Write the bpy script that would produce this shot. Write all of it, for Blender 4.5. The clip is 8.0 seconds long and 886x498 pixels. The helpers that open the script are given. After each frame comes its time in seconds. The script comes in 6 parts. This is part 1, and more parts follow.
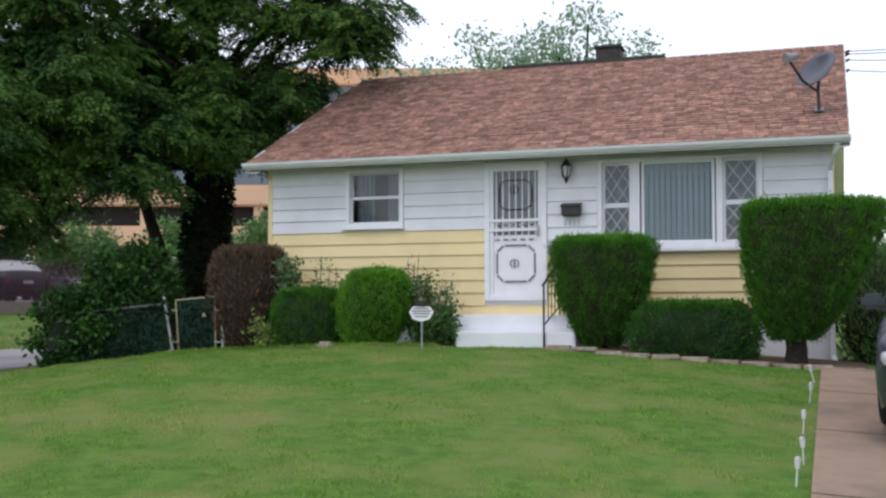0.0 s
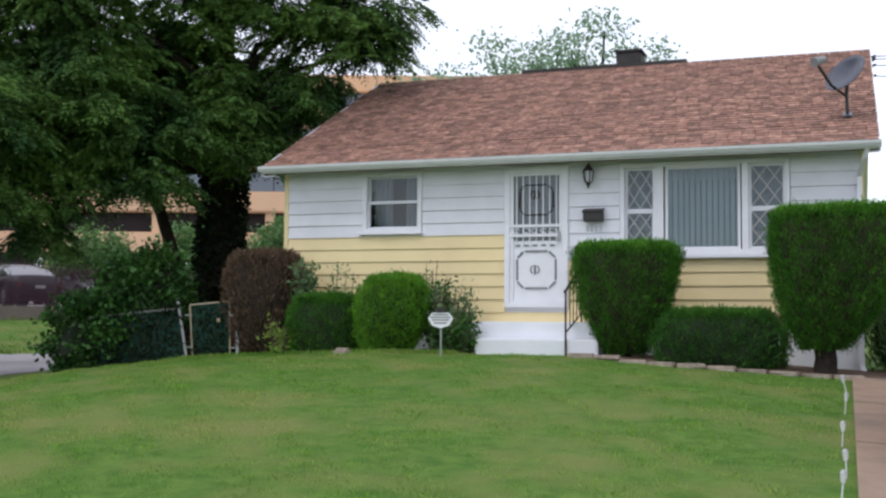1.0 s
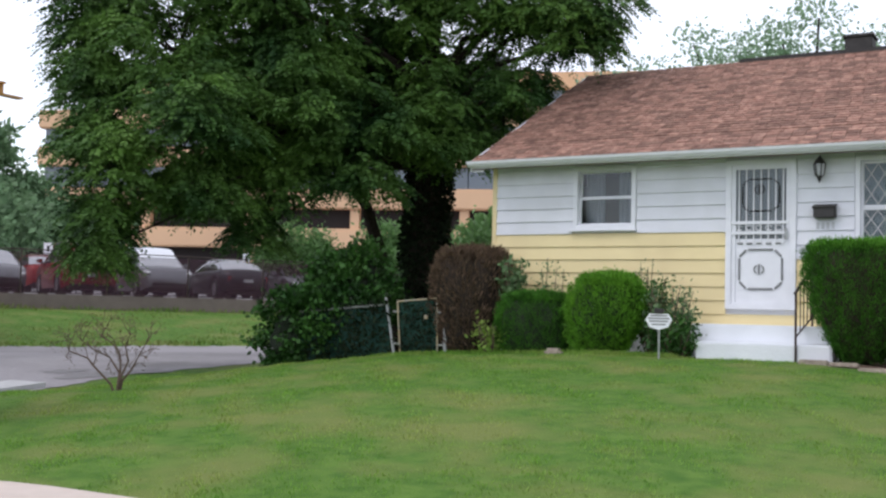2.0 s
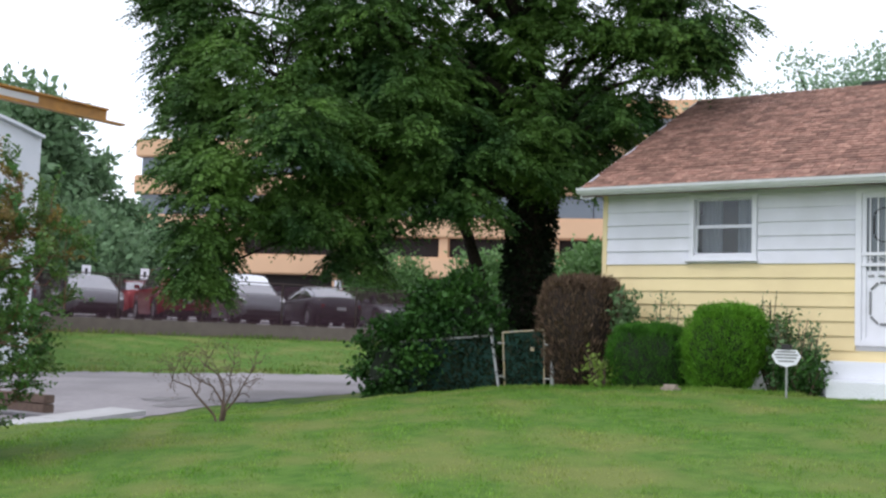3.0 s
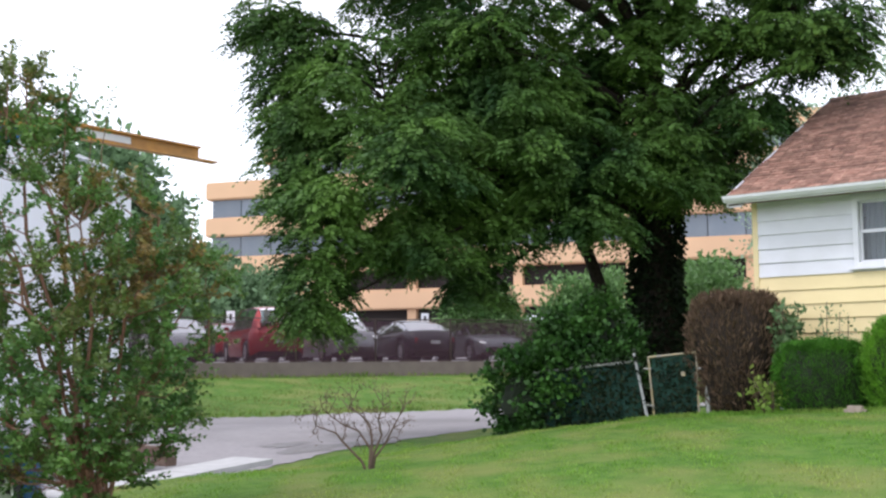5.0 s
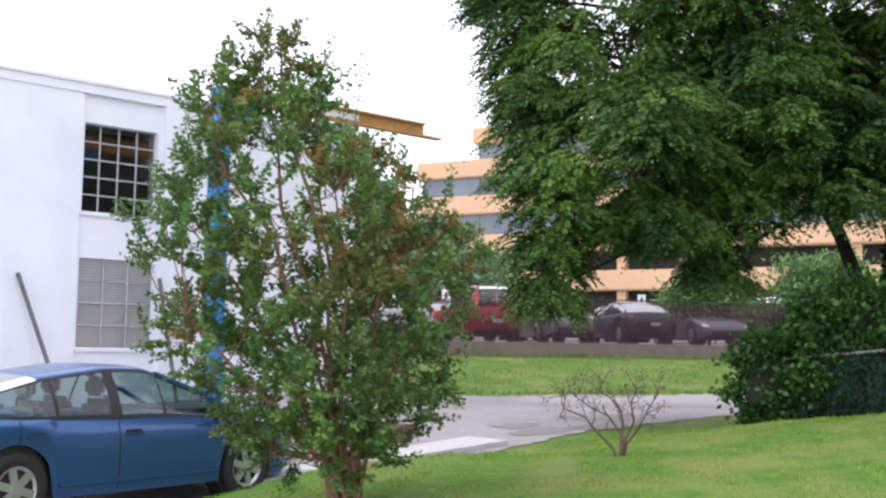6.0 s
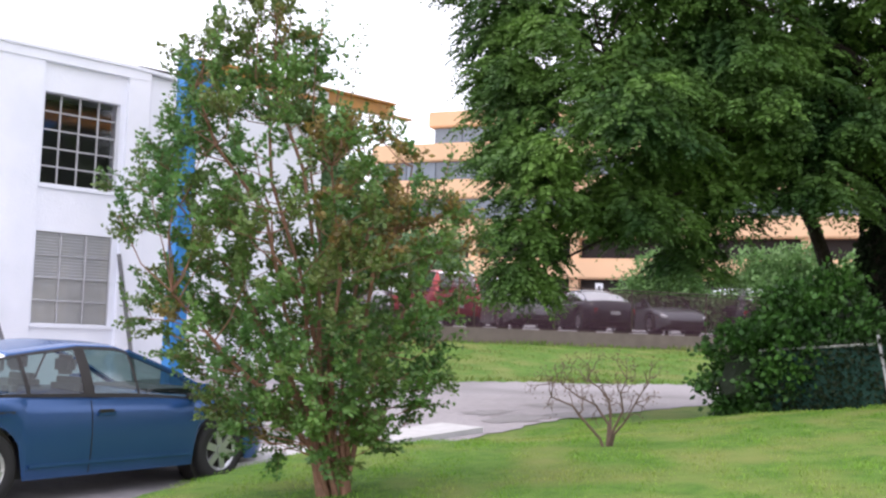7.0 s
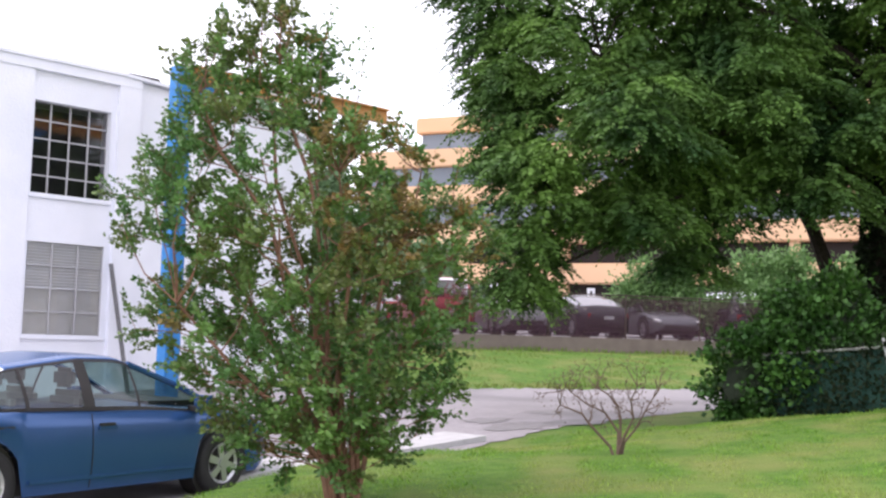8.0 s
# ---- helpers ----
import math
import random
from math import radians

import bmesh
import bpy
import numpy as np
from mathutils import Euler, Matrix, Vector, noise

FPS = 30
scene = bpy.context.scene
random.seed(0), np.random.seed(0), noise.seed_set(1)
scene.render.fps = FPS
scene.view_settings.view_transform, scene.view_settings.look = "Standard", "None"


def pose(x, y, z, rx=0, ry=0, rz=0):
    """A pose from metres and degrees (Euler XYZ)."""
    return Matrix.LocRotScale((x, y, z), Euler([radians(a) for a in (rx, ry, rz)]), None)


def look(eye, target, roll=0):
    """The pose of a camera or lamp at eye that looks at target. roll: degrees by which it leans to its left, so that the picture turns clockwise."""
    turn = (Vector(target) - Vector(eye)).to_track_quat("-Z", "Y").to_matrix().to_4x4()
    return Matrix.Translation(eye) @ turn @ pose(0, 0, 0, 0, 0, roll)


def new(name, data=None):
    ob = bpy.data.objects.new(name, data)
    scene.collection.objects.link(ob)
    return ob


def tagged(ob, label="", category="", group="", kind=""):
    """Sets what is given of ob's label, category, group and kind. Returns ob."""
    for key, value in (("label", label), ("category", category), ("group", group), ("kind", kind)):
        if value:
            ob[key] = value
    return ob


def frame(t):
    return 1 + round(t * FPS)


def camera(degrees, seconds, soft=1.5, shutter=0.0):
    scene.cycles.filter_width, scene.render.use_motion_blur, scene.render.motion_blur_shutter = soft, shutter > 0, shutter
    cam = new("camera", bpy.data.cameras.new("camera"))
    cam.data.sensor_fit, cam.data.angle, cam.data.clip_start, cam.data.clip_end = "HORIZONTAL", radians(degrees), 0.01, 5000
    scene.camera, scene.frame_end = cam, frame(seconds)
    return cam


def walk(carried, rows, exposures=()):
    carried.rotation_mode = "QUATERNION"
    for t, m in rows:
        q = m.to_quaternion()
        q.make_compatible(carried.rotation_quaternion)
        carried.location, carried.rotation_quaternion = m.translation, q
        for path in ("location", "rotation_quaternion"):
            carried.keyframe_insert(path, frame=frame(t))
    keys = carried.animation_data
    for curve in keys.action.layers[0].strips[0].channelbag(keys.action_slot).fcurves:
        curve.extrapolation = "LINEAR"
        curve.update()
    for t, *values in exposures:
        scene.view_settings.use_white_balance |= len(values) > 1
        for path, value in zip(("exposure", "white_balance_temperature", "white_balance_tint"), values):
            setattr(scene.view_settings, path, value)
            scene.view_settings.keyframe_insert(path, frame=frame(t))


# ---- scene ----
cam = camera(43.3, 8.0, soft=2.4)

PATH = [
    (0, (8.578, -16.015, 0.517), (7.918, -14.13, 0.625), 0.0),
    (0.2, (8.545, -15.970, 0.510), (7.906, -14.080, 0.653), 0.0),
    (0.5, (8.488, -15.895, 0.502), (7.9, -13.988, 0.637), -0.1),
    (0.8, (8.410, -15.830, 0.494), (7.777, -13.940, 0.629), 0.2),
    (1, (8.359, -15.783, 0.489), (7.682, -13.905, 0.612), 0.4),
    (1.5, (8.158, -15.64, 0.497), (7.312, -13.831, 0.609), 0.6),
    (2, (7.872, -15.438, 0.5), (6.887, -13.702, 0.614), 1.4),
    (3.3, (7.107, -15.037, 0.535), (5.986, -13.389, 0.704), 2.2),
    (3.5, (6.962, -14.981, 0.539), (5.862, -13.319, 0.712), 1.5),
    (4, (6.607, -14.847, 0.529), (5.505, -13.188, 0.713), 0.3),
    (4.2, (6.455, -14.817, 0.521), (5.341, -13.169, 0.73), -0.5),
    (5.3, (5.597, -14.672, 0.52), (4.301, -13.161, 0.717), -0.5),
    (5.5, (5.451, -14.627, 0.53), (4.078, -13.185, 0.718), -0.6),
    (5.7, (5.310, -14.627, 0.524), (3.898, -13.222, 0.716), 0.0),
    (6, (5.101, -14.626, 0.515), (3.627, -13.285, 0.694), 0.9),
    (6.5, (4.833, -14.698, 0.522), (3.386, -13.328, 0.695), 0.4),
    (7, (4.598, -14.675, 0.503), (3.186, -13.267, 0.657), 2.2),
    (7.3, (4.480, -14.668, 0.501), (3.037, -13.291, 0.657), 1.9),
    (7.5, (4.402, -14.664, 0.5), (2.952, -13.296, 0.658), 1.6),
    (8, (4.344, -14.674, 0.514), (2.949, -13.25, 0.68), 1.6),
]
walk(cam, [(t, look(eye, target, roll)) for t, eye, target, roll in PATH], [(0, -0.12, 6450, 14), (1.5, -0.08, 6450, 14), (2.2, 0.06, 6450, 14), (3.5, 0.26, 6450, 14), (5.5, 0.62, 6600, 16), (8, 0.81, 6800, 22)])

# ---- light ----
world = bpy.data.worlds.new("overcast_sky")
scene.world = world
world.use_nodes = True
wn, wl = world.node_tree.nodes, world.node_tree.links
wn.clear()
sky = wn.new("ShaderNodeTexSky")
sky.sky_type, sky.sun_disc = "NISHITA", False
sky.sun_elevation, sky.sun_rotation = radians(58), radians(215)
bg_sky, bg_cloud, add_sh, w_out = wn.new("ShaderNodeBackground"), wn.new("ShaderNodeBackground"), wn.new("ShaderNodeAddShader"), wn.new("ShaderNodeOutputWorld")
bg_sky.inputs[1].default_value = 0.08
w_noise, w_ramp, w_co = wn.new("ShaderNodeTexNoise"), wn.new("ShaderNodeValToRGB"), wn.new("ShaderNodeTexCoord")
w_noise.inputs["Scale"].default_value, w_noise.inputs["Detail"].default_value = 1.6, 5
w_ramp.color_ramp.elements[0].color, w_ramp.color_ramp.elements[1].color = (0.86, 0.89, 0.96, 1), (1.0, 1.0, 1.0, 1)
w_ramp.color_ramp.elements[0].position, w_ramp.color_ramp.elements[1].position = 0.3, 0.7
bg_cloud.inputs[1].default_value = 1.0
wl.new(w_co.outputs["Generated"], w_noise.inputs["Vector"])
wl.new(w_noise.outputs["Fac"], w_ramp.inputs["Fac"])
wl.new(w_ramp.outputs["Color"], bg_cloud.inputs[0])
wl.new(sky.outputs[0], bg_sky.inputs[0])
wl.new(bg_sky.outputs[0], add_sh.inputs[0])
wl.new(bg_cloud.outputs[0], add_sh.inputs[1])
wl.new(add_sh.outputs[0], w_out.inputs[0])
sun = new("sun", bpy.data.lights.new("sun", "SUN"))
sun.data.energy, sun.data.angle, sun.data.color = 0.9, radians(25), (1.0, 0.96, 0.9)
sun.matrix_basis = look((0, 0, 30), (9, 17, 0))


# ---- materials ----
def material(name, col, rough=0.7, col2=None, scale=8.0, bump=0.0, bscale=60.0, metal=0.0, island=0.0, obj=0.0, leaf=0.0, stain=None, sscale=1.2, spec=0.5):
    """Procedural surface: two colours mixed by fine and broad noise, with bump, a stain colour, and tone by piece."""
    m = bpy.data.materials.new(name)
    m.use_nodes = True
    n, l = m.node_tree.nodes, m.node_tree.links
    b = n["Principled BSDF"]
    b.inputs["Roughness"].default_value, b.inputs["Metallic"].default_value = rough, metal
    b.inputs["Specular IOR Level"].default_value = spec
    co = n.new("ShaderNodeTexCoord")
    col2 = col2 or tuple(c * 0.8 for c in col)
    geo = n.new("ShaderNodeNewGeometry")
    src = geo.outputs["Position"]
    noise_a = n.new("ShaderNodeTexNoise")
    noise_a.inputs["Scale"].default_value, noise_a.inputs["Detail"].default_value = scale, 6
    l.new(src, noise_a.inputs["Vector"])
    ramp = n.new("ShaderNodeValToRGB")
    ramp.color_ramp.elements[0].position, ramp.color_ramp.elements[1].position = 0.32, 0.68
    ramp.color_ramp.elements[0].color, ramp.color_ramp.elements[1].color = (*col, 1), (*col2, 1)
    l.new(noise_a.outputs["Fac"], ramp.inputs["Fac"])
    out = ramp.outputs["Color"]
    if stain:
        noise_b = n.new("ShaderNodeTexNoise")
        noise_b.inputs["Scale"].default_value, noise_b.inputs["Detail"].default_value = sscale, 4
        l.new(src, noise_b.inputs["Vector"])
        r2 = n.new("ShaderNodeValToRGB")
        r2.color_ramp.elements[0].position, r2.color_ramp.elements[1].position = 0.45, 0.68
        l.new(noise_b.outputs["Fac"], r2.inputs["Fac"])
        mx = n.new("ShaderNodeMix")
        mx.data_type = "RGBA"
        l.new(r2.outputs["Color"], mx.inputs["Factor"])
        l.new(out, mx.inputs["A"])
        mx.inputs["B"].default_value = (*stain, 1)
        out = mx.outputs["Result"]
    if island or obj:
        rnd = geo.outputs["Random Per Island"] if island else n.new("ShaderNodeObjectInfo").outputs["Random"]
        amount = island or obj
        mp = n.new("ShaderNodeMapRange")
        mp.inputs["To Min"].default_value, mp.inputs["To Max"].default_value = 1 - amount, 1 + amount
        l.new(rnd, mp.inputs["Value"])
        hsv = n.new("ShaderNodeHueSaturation")
        l.new(mp.outputs["Result"], hsv.inputs["Value"])
        l.new(out, hsv.inputs["Color"])
        out = hsv.outputs["Color"]
    l.new(out, b.inputs["Base Color"])
    if bump:
        noise_c = n.new("ShaderNodeTexNoise")
        noise_c.inputs["Scale"].default_value, noise_c.inputs["Detail"].default_value = bscale, 4
        l.new(src, noise_c.inputs["Vector"])
        bm_node = n.new("ShaderNodeBump")
        bm_node.inputs["Strength"].default_value, bm_node.inputs["Distance"].default_value = bump, 0.02
        l.new(noise_c.outputs["Fac"], bm_node.inputs["Height"])
        l.new(bm_node.outputs["Normal"], b.inputs["Normal"])
    if leaf:
        tr = n.new("ShaderNodeBsdfTranslucent")
        l.new(out, tr.inputs["Color"])
        ms = n.new("ShaderNodeMixShader")
        ms.inputs[0].default_value = leaf
        l.new(b.outputs[0], ms.inputs[1])
        l.new(tr.outputs[0], ms.inputs[2])
        l.new(ms.outputs[0], n["Material Output"].inputs["Surface"])
    return m


def glass(name, tint=(0.8, 0.9, 0.88), mix=0.5, rough=0.02):
    """A pane: clear glass with a mirror-like surface."""
    m = bpy.data.materials.new(name)
    m.use_nodes = True
    n, l = m.node_tree.nodes, m.node_tree.links
    n.remove(n["Principled BSDF"])
    gl, tr, fr, ms = n.new("ShaderNodeBsdfGlossy"), n.new("ShaderNodeBsdfTransparent"), n.new("ShaderNodeFresnel"), n.new("ShaderNodeMixShader")
    gl.inputs["Roughness"].default_value = rough
    tr.inputs["Color"].default_value = (*tint, 1)
    fr.inputs["IOR"].default_value = 1.3 + mix
    l.new(fr.outputs[0], ms.inputs[0])
    l.new(tr.outputs[0], ms.inputs[1])
    l.new(gl.outputs[0], ms.inputs[2])
    l.new(ms.outputs[0], n["Material Output"].inputs["Surface"])
    return m


def veil(name, colour, clear):
    """Open-weave cloth: part see-through, part matt."""
    m = bpy.data.materials.new(name)
    m.use_nodes = True
    n, l = m.node_tree.nodes, m.node_tree.links
    n.remove(n["Principled BSDF"])
    df, tr, ms = n.new("ShaderNodeBsdfDiffuse"), n.new("ShaderNodeBsdfTransparent"), n.new("ShaderNodeMixShader")
    df.inputs["Color"].default_value = (*colour, 1)
    ms.inputs[0].default_value = clear
    l.new(df.outputs[0], ms.inputs[1])
    l.new(tr.outputs[0], ms.inputs[2])
    l.new(ms.outputs[0], n["Material Output"].inputs["Surface"])
    return m


M = {
    "white_siding": material("white_siding", (0.78, 0.79, 0.84), 0.45, (0.72, 0.73, 0.78), 3, 0.12, 30, obj=0.03, stain=(0.68, 0.69, 0.72)),
    "yellow_siding": material("yellow_siding", (0.82, 0.68, 0.37), 0.45, (0.78, 0.64, 0.34), 3, 0.12, 30, obj=0.03, stain=(0.75, 0.61, 0.33)),
    "white_trim": material("white_trim", (0.82, 0.83, 0.87), 0.4, (0.76, 0.77, 0.81), 5, 0.05),
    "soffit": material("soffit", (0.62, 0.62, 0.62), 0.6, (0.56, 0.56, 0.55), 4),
    "white_paint": material("white_paint", (0.80, 0.82, 0.86), 0.6, (0.74, 0.76, 0.80), 2, 0.35, 45, stain=(0.66, 0.68, 0.71), sscale=0.8),
    "mill_paint": material("mill_paint", (0.84, 0.86, 0.93), 0.65, (0.80, 0.82, 0.89), 1.5, 0.4, 25, stain=(0.74, 0.77, 0.84), sscale=0.5),
    "shingle": material("shingle", (0.20, 0.092, 0.068), 0.9, (0.42, 0.25, 0.185), 13, 0.5, 140, obj=0.36, stain=(0.22, 0.115, 0.085), sscale=5),
    "shingle_rest": material("shingle_rest", (0.20, 0.092, 0.068), 0.9, (0.42, 0.25, 0.185), 13, 0.5, 140, island=0.36, stain=(0.22, 0.115, 0.085), sscale=5),
    "roof_deck": material("roof_deck", (0.10, 0.05, 0.04), 0.9),
    "tar": material("tar", (0.03, 0.028, 0.028), 0.8, (0.05, 0.045, 0.045)),
    "concrete": material("concrete", (0.54, 0.40, 0.30), 0.85, (0.60, 0.45, 0.34), 5, 0.4, 70, stain=(0.33, 0.27, 0.22), obj=0.05),
    "sidewalk": material("sidewalk", (0.55, 0.47, 0.41), 0.85, (0.60, 0.51, 0.45), 5, 0.4, 70, stain=(0.47, 0.40, 0.35), obj=0.05),
    "tar_patch": material("tar_patch", (0.14, 0.13, 0.13), 0.6, (0.19, 0.18, 0.18), 6, 0.4, 80),
    "kerb": material("kerb", (0.50, 0.50, 0.50), 0.85, (0.42, 0.42, 0.42), 6, 0.4, 60),
    "asphalt": material("asphalt", (0.27, 0.255, 0.265), 0.85, (0.33, 0.31, 0.32), 9, 0.5, 120, stain=(0.21, 0.20, 0.205), sscale=0.35),
    "lawn": material("lawn", (0.055, 0.135, 0.018), 0.9, (0.115, 0.21, 0.036), 6, 0.6, 90, stain=(0.165, 0.20, 0.055), sscale=1.1, spec=0.2),
    "blade": material("blade", (0.13, 0.30, 0.035), 0.6, (0.24, 0.42, 0.07), 2.5, island=0.3, leaf=0.5, stain=(0.33, 0.40, 0.11), sscale=1.1, spec=0.3),
    "bank_blade": material("bank_blade", (0.11, 0.21, 0.035), 0.7, (0.19, 0.30, 0.06), 1.2, island=0.3, leaf=0.4, stain=(0.27, 0.26, 0.10), sscale=0.8, spec=0.2),
    "soil": material("soil", (0.10, 0.06, 0.04), 0.95, (0.15, 0.09, 0.06), 20, 0.8, 60),
    "stone": material("stone", (0.42, 0.36, 0.29), 0.85, (0.27, 0.22, 0.18), 14, 0.6, 50, obj=0.15),
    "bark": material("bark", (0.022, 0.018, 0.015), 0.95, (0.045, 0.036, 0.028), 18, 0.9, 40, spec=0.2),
    "myrtle_bark": material("myrtle_bark", (0.26, 0.13, 0.08), 0.7, (0.16, 0.08, 0.05), 14, 0.4, 40),
    "dry_twig": material("dry_twig", (0.15, 0.10, 0.075), 0.85, (0.10, 0.065, 0.05), 25),
    # metre-wide noise between two greens: shaded and lit clumps put into the colour
    "tree_leaf": material("tree_leaf", (0.022, 0.066, 0.018), 0.55, (0.12, 0.235, 0.044), 0.8, island=0.22, leaf=0.12, spec=0.2),
    "myrtle_leaf": material("myrtle_leaf", (0.07, 0.185, 0.05), 0.45, (0.13, 0.26, 0.058), 1.5, island=0.3, leaf=0.35, stain=(0.145, 0.18, 0.05), sscale=1.3),
    "myrtle_bronze": material("myrtle_bronze", (0.19, 0.18, 0.05), 0.45, (0.26, 0.16, 0.055), 6, island=0.4, leaf=0.35),
    "yew": material("yew", (0.030, 0.115, 0.010), 0.65, (0.068, 0.215, 0.018), 5, island=0.4, leaf=0.1, spec=0.25),
    # fresh tips, brightened further: top light on the bushes is in this green
    "yew_lit_tip": material("yew_lit_tip", (0.07, 0.24, 0.016), 0.6, (0.12, 0.32, 0.03), 5, island=0.3, leaf=0.2, spec=0.25),
    "yew_dark": material("yew_dark", (0.024, 0.095, 0.012), 0.6, (0.05, 0.165, 0.02), 5, island=0.4, leaf=0.1, spec=0.3),
    "yew_bright": material("yew_bright", (0.10, 0.29, 0.016), 0.6, (0.15, 0.37, 0.024), 4, island=0.35, leaf=0.25),
    "ivy": material("ivy", (0.018, 0.065, 0.012), 0.5, (0.055, 0.15, 0.026), 1.6, island=0.45, leaf=0.15, spec=0.3),
    # near-black copy of ivy, with shade put into the colour
    "ivy_shaded": material("ivy_shaded", (0.008, 0.017, 0.007), 0.7, (0.015, 0.028, 0.010), 2, island=0.4, leaf=0.05, spec=0.2),
    "brown_leaf": material("brown_leaf", (0.10, 0.060, 0.036), 0.8, (0.15, 0.098, 0.058), 4, island=0.4, leaf=0.1),
    "herb": material("herb", (0.09, 0.18, 0.07), 0.6, (0.14, 0.23, 0.095), 5, island=0.3, leaf=0.25),
    # far greens paled towards grey: distance haze put into the leaf colour
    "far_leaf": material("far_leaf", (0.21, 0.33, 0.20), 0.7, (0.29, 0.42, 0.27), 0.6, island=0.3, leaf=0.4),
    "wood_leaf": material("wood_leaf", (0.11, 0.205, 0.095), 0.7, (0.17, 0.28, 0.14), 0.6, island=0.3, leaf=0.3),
    "lot_leaf": material("lot_leaf", (0.10, 0.21, 0.06), 0.6, (0.15, 0.28, 0.09), 1.0, island=0.3, leaf=0.3),
    "lot_wall": material("lot_wall", (0.17, 0.135, 0.12), 0.9, (0.21, 0.17, 0.15), 3, 0.3, 30),
    # near-black bush cores: the shade among inner twigs is put into the colour
    "core_shade": material("core_shade", (0.012, 0.022, 0.008), 0.95),
    "brown_core_shade": material("brown_core_shade", (0.03, 0.02, 0.013), 0.95),
    "window_glass": glass("window_glass", (0.85, 0.88, 0.9), 0.18),
    "mill_glass": glass("mill_glass", (0.8, 0.8, 0.82), 0.45, 0.08),
    "clear_glass": glass("clear_glass", (0.97, 0.97, 0.97), 0.12),
    "car_glass": glass("car_glass", (0.50, 0.62, 0.60), 0.35),
    # dark indoor colour: the dimness of unlit rooms is put into it
    "room_shade": material("room_shade", (0.06, 0.058, 0.062), 0.9, (0.075, 0.07, 0.072), 1.5),
    "curtain": material("curtain", (0.42, 0.44, 0.46), 0.9, (0.34, 0.36, 0.38), 4),
    # darkened copy of the blind's teal: dimness behind the sidelights is in the colour
    "blind_shaded": material("blind_shaded", (0.26, 0.33, 0.35), 0.8, (0.16, 0.21, 0.23), 7),
    "blind": material("blind", (0.58, 0.76, 0.78), 0.7, (0.64, 0.80, 0.82), 3, obj=0.08),
    "iron": material("iron", (0.05, 0.035, 0.032), 0.5, (0.08, 0.05, 0.045), 20, metal=0.4),
    "grille": material("grille", (0.80, 0.81, 0.84), 0.4, (0.74, 0.75, 0.78), 8),
    "lead": material("lead", (0.55, 0.56, 0.58), 0.4),
    "black": material("black", (0.02, 0.018, 0.018), 0.5, (0.03, 0.026, 0.026)),
    "steel": material("steel", (0.45, 0.46, 0.46), 0.45, (0.36, 0.37, 0.37), 10, metal=0.7),
    "rust_steel": material("rust_steel", (0.42, 0.33, 0.17), 0.6, (0.30, 0.30, 0.28), 9, metal=0.4),
    "pole_grey": material("pole_grey", (0.11, 0.11, 0.115), 0.6, (0.16, 0.16, 0.165), 8),
    "muntin": material("muntin", (0.50, 0.50, 0.52), 0.5, (0.40, 0.40, 0.42), 6),
    "screen_mesh": material("screen_mesh", (0.012, 0.055, 0.042), 0.95, (0.018, 0.075, 0.055), 9),
    "crane_orange": material("crane_orange", (0.62, 0.30, 0.06), 0.5, (0.50, 0.23, 0.05), 6, stain=(0.35, 0.18, 0.06)),
    "crane_blue": material("crane_blue", (0.02, 0.22, 0.55), 0.5, (0.02, 0.17, 0.45), 6),
    "peach": material("peach", (0.70, 0.455, 0.28), 0.85, (0.65, 0.42, 0.26), 0.3, 0.2, 5, stain=(0.61, 0.39, 0.245), sscale=0.1),
    "office_glass": material("office_glass", (0.10, 0.13, 0.17), 0.12, (0.13, 0.16, 0.20), 0.4, spec=0.8, obj=0.2),
    # near-black fill: shade inside the open storeys put into the colour
    "office_shade": material("office_shade", (0.025, 0.02, 0.02), 0.9),
    "prius_blue": material("prius_blue", (0.03, 0.10, 0.27), 0.22, (0.028, 0.094, 0.255), 2, metal=0.35, spec=0.7),
    "tyre": material("tyre", (0.018, 0.018, 0.019), 0.85, (0.025, 0.025, 0.026)),
    "rim": material("rim", (0.52, 0.53, 0.55), 0.3, (0.46, 0.47, 0.49), metal=0.7),
    "seat_cloth": material("seat_cloth", (0.30, 0.30, 0.29), 0.9),
    "dish_grey": material("dish_grey", (0.075, 0.08, 0.105), 0.28, (0.10, 0.105, 0.135), 4),
    "fence_wire": material("fence_wire", (0.02, 0.07, 0.05), 0.6),
    "grille_grey": material("grille_grey", (0.20, 0.205, 0.21), 0.5, (0.26, 0.265, 0.27), 12),
    "lens": material("lens", (0.75, 0.76, 0.78), 0.1),
    "lens_clear": material("lens_clear", (0.30, 0.31, 0.33), 0.08, (0.42, 0.43, 0.45), 12, spec=0.8),
    "lens_red": material("lens_red", (0.45, 0.03, 0.02), 0.15),
    "lens_orange": material("lens_orange", (0.55, 0.10, 0.03), 0.15),
    "wind_screen": veil("wind_screen", (0.10, 0.055, 0.075), 0.66),
}


# ---- mesh helpers ----
def link_mesh(name, me, mat, parent, label, smooth=False):
    if mat is not None:
        me.materials.append(mat)
    if smooth:
        me.polygons.foreach_set("use_smooth", [True] * len(me.polygons))
    ob = new(name, me)
    if parent is not None:
        ob.parent = parent
    if label:
        ob["label"] = label
    return ob


def part(name, bm, mat, parent=None, label="", smooth=False):
    """One mesh object from a bmesh, under a thing or a part."""
    me = bpy.data.meshes.new(name)
    bm.to_mesh(me)
    bm.free()
    return link_mesh(name, me, mat, parent, label, smooth)


def thing(name, label, category, group="", kind="", at=None):
    e = new(name)
    e.empty_display_size = 0.2
    if at is not None:
        e.matrix_basis = at
    return tagged(e, label, category, group, kind)


